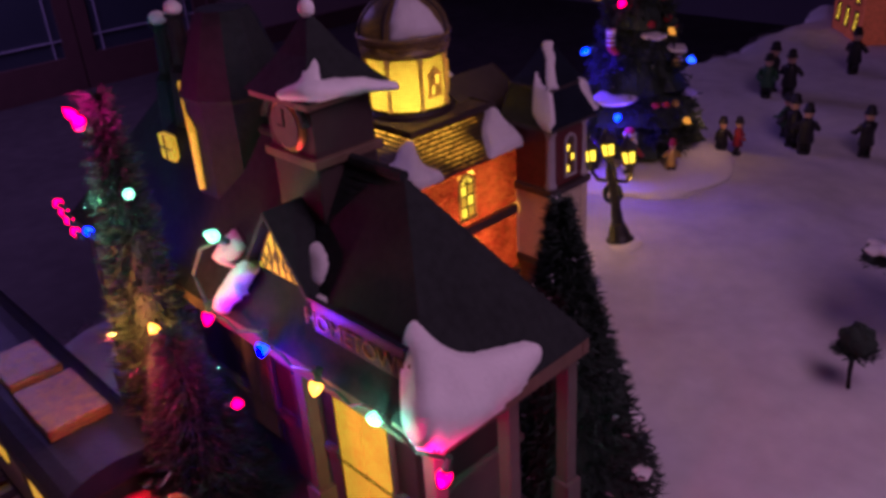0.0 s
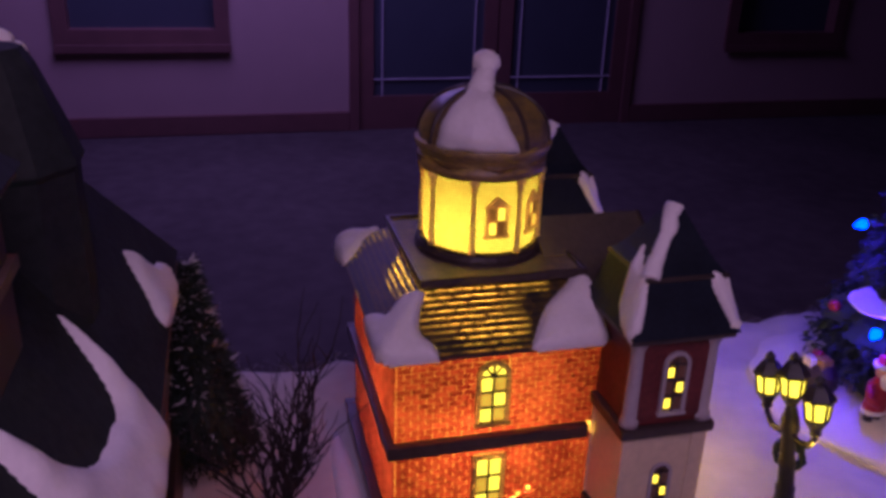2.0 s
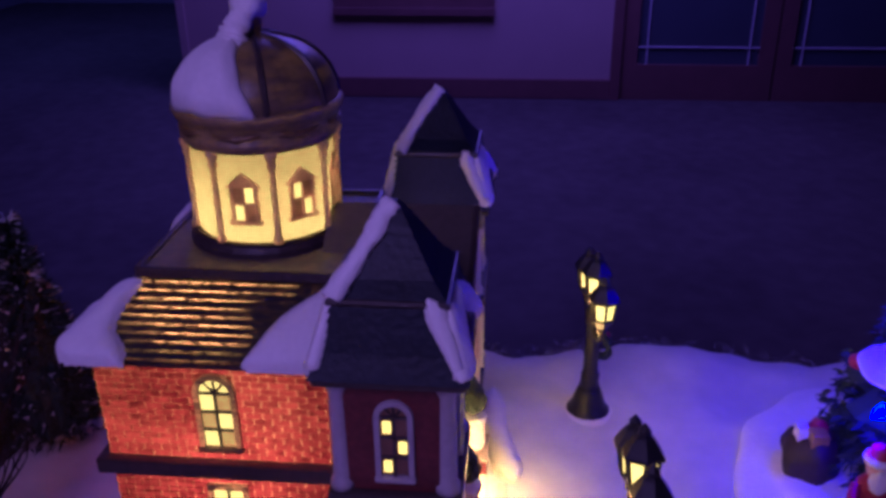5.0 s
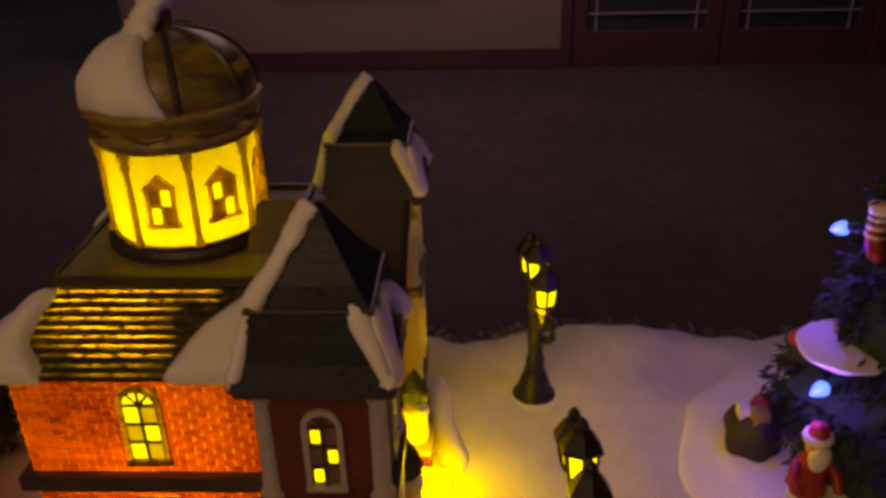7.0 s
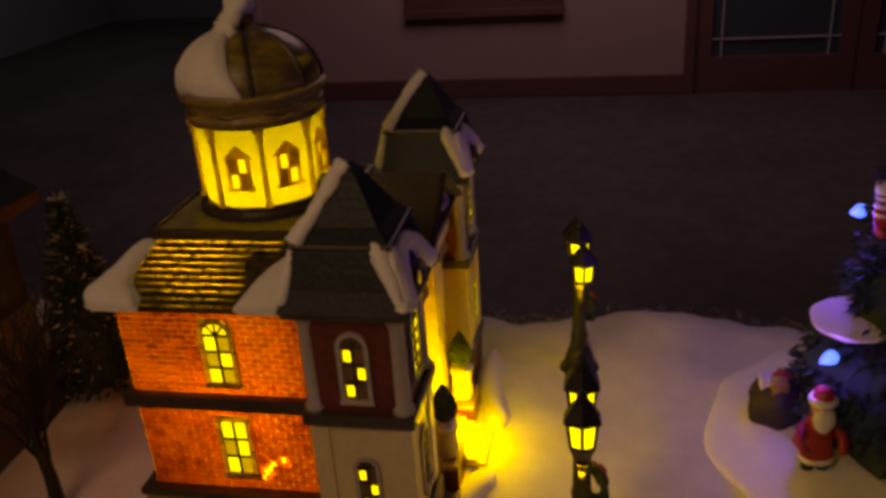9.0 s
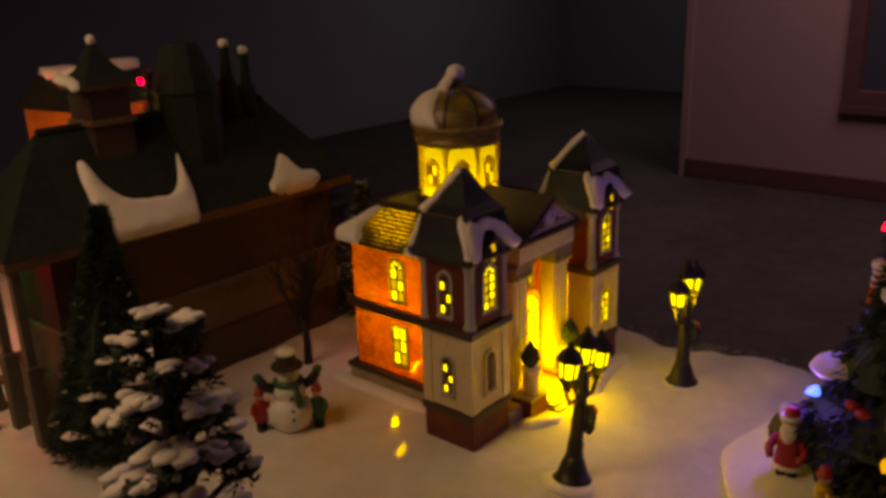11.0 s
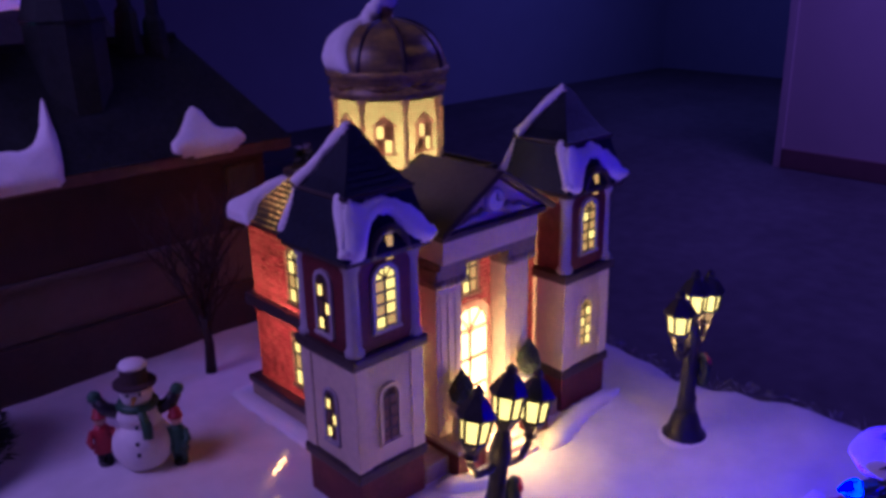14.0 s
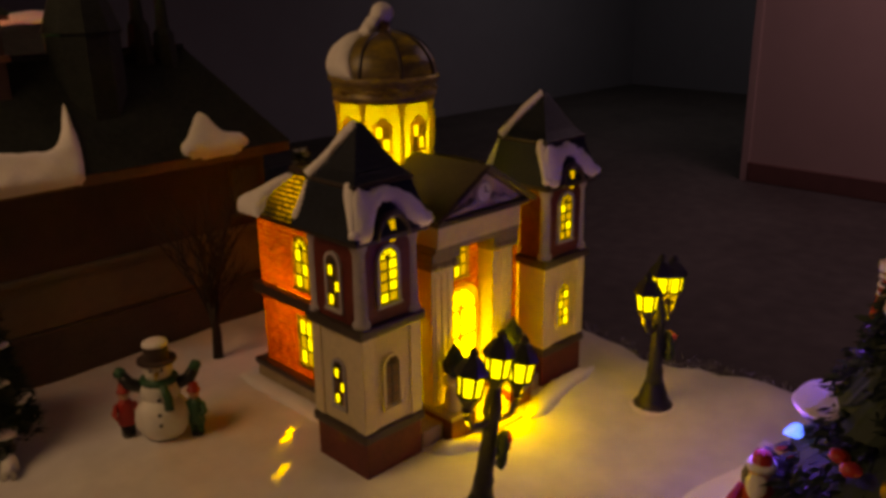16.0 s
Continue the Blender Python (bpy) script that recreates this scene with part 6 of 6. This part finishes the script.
# ---- tinsel tree and light strings before the station ----
def tinsel_tree(x, y, h, r, n, seed, lights, label):
    nt = thing("tinsel_tree", (x, y, ground_z(x, y) - 0.001), label, "Christmas tree", "tinsel trees by the station")
    part("trunk", lathe(bmesh.new(), [(0.004, 0), (0.003, h * 0.5), (0.001, h * 0.97)], 8), BARK, nt)
    part("inner_crown", lathe(bmesh.new(), [(r * 0.5, h * 0.06), (r * 0.7, h * 0.12), (r * 0.4, h * 0.5), (0.001, h * 0.95)], 20), NEEDLE, nt)
    part("crown", needles(bmesh.new(), (0, 0, 0), h, r, n, seed, 0.009), NEEDLE, nt)
    part("tinsel", needles(bmesh.new(), (0, 0, 0), h, r * 1.08, n // 10, seed + 2, 0.010, 0.0, 0.00035), TINSEL, nt, "thin shiny tinsel strands")
    for p, c in lights:
        q = Vector(p) - Vector((x, y, ground_z(x, y)))
        bulb(nt, q, c, (q.x, q.y, 0.01), 0.0022)
    wire = bmesh.new()
    tube(wire, [(r * 0.9 * (1 - f) * math.cos(f * 22), r * 0.9 * (1 - f) * math.sin(f * 22), h * (0.1 + 0.88 * f)) for f in [k / 60 for k in range(60)]], 0.0006, 5)
    part("wire", wire, GREENCOAT, nt, "thin green cable")


tinsel_tree(-0.026, 0.304, 0.118, 0.036, 14000, 31, (((-0.0170, 0.3060, 0.1120), "yellow"), ((-0.0220, 0.3070, 0.1015), "yellow"), ((-0.0500, 0.2960, 0.0880), "red")), "dark tinsel-hung tree with coloured bulbs before the station")
tinsel_tree(0.006, 0.298, 0.206, 0.024, 5200, 35, (((0.0070, 0.3050, 0.1920), "red"), ((0.0030, 0.3060, 0.1950), "red"), ((0.0105, 0.3055, 0.1960), "red"), ((0.0170, 0.3000, 0.1575), "green"), ((-0.0070, 0.3000, 0.1670), "green"),
            ((0.0030, 0.3000, 0.1330), "blue"), ((0.0450, 0.3000, 0.1350), "blue"), ((0.0750, 0.3000, 0.1405), "red"), ((0.0705, 0.3000, 0.1375), "red"), ((0.0665, 0.3000, 0.1345), "red"), ((0.0620, 0.3000, 0.1300), "red")), "tall tinsel tree topped by a cluster of red lights")
ls = thing("light_string", (0, 0, 0), "string of coloured bulbs hung along the station eaves", "light string")
spots = [((-0.030, 0.2890, 0.1180), "red"), ((-0.069, 0.2890, 0.1205), "blue"), ((-0.101, 0.2890, 0.1185), "yellow"), ((-0.134, 0.2890, 0.1195), "green"), ((-0.162, 0.2880, 0.1145), "red"), ((-0.044, 0.2860, 0.1540), "green")]
wire = bmesh.new()
line = []
for (a, _), (b, _) in zip(spots[:4], spots[1:5]):
    line += [Vector(a).lerp(Vector(b), f) + Vector((0, 0.001, 0.0045 - 0.004 * math.sin(math.pi * f) + 0.0012 * math.sin(f * 19))) for f in (0.0, 0.2, 0.4, 0.6, 0.8)]
tube(wire, line + [Vector(spots[4][0]) + Vector((0, 0, 0.0045))], 0.0007, 6)
part("wire", wire, GREENCOAT, ls, "thin green cable")
up = bmesh.new()
tube(up, dense([(-0.030, 0.2890, 0.1225), (-0.0270, 0.2905, 0.1350), (-0.0350, 0.2890, 0.1480), (-0.0430, 0.2865, 0.1520)], 4), 0.0007, 6)
part("wire", up, GREENCOAT, ls, "thin green cable")
for p, c in spots:
    bulb(ls, p, c, (0.1, 0.3, -1) if c != "green" else (0, 0.5, 0.4), 0.0026)

# ---- the train before the platform ----
tr = thing("toy_train", pose(0.085, 0.336, 0.0) @ Matrix.Diagonal((1.35, 1.35, 1.35, 1)), "dark model carriage with lit windows and a snowy roof on rails", "toy train")
part("carriage_body", B(-0.075, 0.085, -0.016, 0.016, 0.008, 0.042, 0.0012), DARKTRIM, tr)
rb = bmesh.new()
prism(rb, [(0.0190 * math.cos(t), 0.0415 + 0.0085 * math.sin(t)) for t in [math.pi * i / 10 for i in range(11)]], "x", -0.078, 0.088)
part("carriage_roof", rb, SLATE, tr, "dark glossy arched roof")
part("roof_vent", B(-0.055, -0.025, -0.010, 0.010, 0.0495, 0.0540, 0.001), BRONZE, tr)
part("roof_vent", B(-0.020, 0.005, -0.009, 0.009, 0.0495, 0.0535, 0.001), BRONZE, tr)
for k in range(9):
    part("window", B(-0.066 + k * 0.0165, -0.056 + k * 0.0165, 0.0160, 0.0166, 0.024, 0.036), PANED if k % 2 else PANEF, tr)
part("boiler", transform(lathe(bmesh.new(), [(0.0125, 0), (0.0135, 0.002), (0.0135, 0.014), (0.0110, 0.018)], 18), pose(-0.078, 0, 0.024, 0, -90)), REDCOAT, tr, "red locomotive boiler", smooth=True)
for y in (-0.007, 0.007):
    hl = part("headlamp", transform(lathe(bmesh.new(), [(0.0052, 0), (0.0058, 0.004), (0.0050, 0.006)], 14), pose(-0.093, y, 0.036, 0, -90)), GOLD, tr)
    part("lens", transform(lathe(bmesh.new(), [(0.0042, 0.006), (0.0042, 0.0066)], 14), pose(-0.093, y, 0.036, 0, -90)), WHITE, hl)
for x in (-0.085, -0.055, -0.035, 0.045, 0.065):
    for y in (-0.014, 0.014):
        wh = part("wheel", transform(lathe(bmesh.new(), [(0.0060, -0.0015), (0.0060, 0.0015)], 18), pose(x, y, 0.0075, 90)), IRON, tr)
tk = thing("railway_track", pose(0, 0.336, 0.0) @ Matrix.Diagonal((1.0, 1.4, 1.0, 1)), "straight model railway track laid on the snow", "railway track")
for y in (-0.014, 0.014):
    part("rail", B(-0.30, 0.20, y - 0.0007, y + 0.0007, 0.0015, 0.0030), IRON, tk)
for k in range(34):
    x = -0.295 + k * 0.015
    part("sleeper", B(x, x + 0.006, -0.021, 0.021, -0.001, 0.0015, 0.0004), WOOD, tk)

# ---- far lit houses ----
def brick_house(at, w, d, h, turn, label):
    H = thing("brick_house", pose(at[0], at[1], -0.002, 0, 0, turn), label, "model house", "far lit houses")
    part("wall", B(-w / 2, w / 2, -d / 2, d / 2, 0, h, 0.001), GLOWBRICK, H, "warm brick walls with a faint glow put into the paint")
    part("roof", prism(bmesh.new(), [(-d / 2 - 0.006, h), (d / 2 + 0.006, h), (0, h + d * 0.42)], "x", -w / 2 - 0.006, w / 2 + 0.006), CHAR, H)
    snow = bmesh.new()
    tube(snow, dense([(-w / 2, 0, h + d * 0.42), (w / 2, 0, h + d * 0.42)], 8), 0.006, 10, 0.4)
    part("roof_snow", snow, PSNOW, H, smooth=True)
    for n, sg_ in ((-1, -1), (1, 1)):
        for k in range(3):
            for z in (h * 0.18, h * 0.58):
                cx = (k - 1) * w * 0.3
                window(H, wall_frame((cx, sg_ * d / 2, z), (-sg_, 0, 0), (0, sg_, 0)), w * 0.09, h * 0.26, False, 3, "BFDBFB", WOOD)
    return H


# the brick itself glows faintly, in place of lamplight on the walls
GLOWBRICK = material("brick_paint_with_glow", (0.55, 0.13, 0.04), 0.6, vary=0.35, scale=260, glow=0.10)
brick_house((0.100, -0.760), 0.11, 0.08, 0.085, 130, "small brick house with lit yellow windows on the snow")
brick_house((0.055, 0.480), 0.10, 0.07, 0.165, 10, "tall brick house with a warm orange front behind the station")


# ---- small round shrub near the path ----
sh = thing("round_shrub", (-0.1835, 0.0140, ground_z(-0.1835, 0.0140)), "little dark round shrub on a thin stem in the snow", "shrub")
part("stem", tube(bmesh.new(), [(0, 0, -0.001), (0.001, 0, 0.012), (0, 0.001, 0.026)], 0.0013, 7), BARK, sh)
ball = bmesh.new()
lump(ball, (0, 0, 0.030), (0.0088, 0.0088, 0.0100), 3, 0.35, 3, 3)
needles(ball, (0, 0, 0.022), 0.016, 0.010, 700, 5, 0.005)
part("crown", ball, NEEDLE, sh)
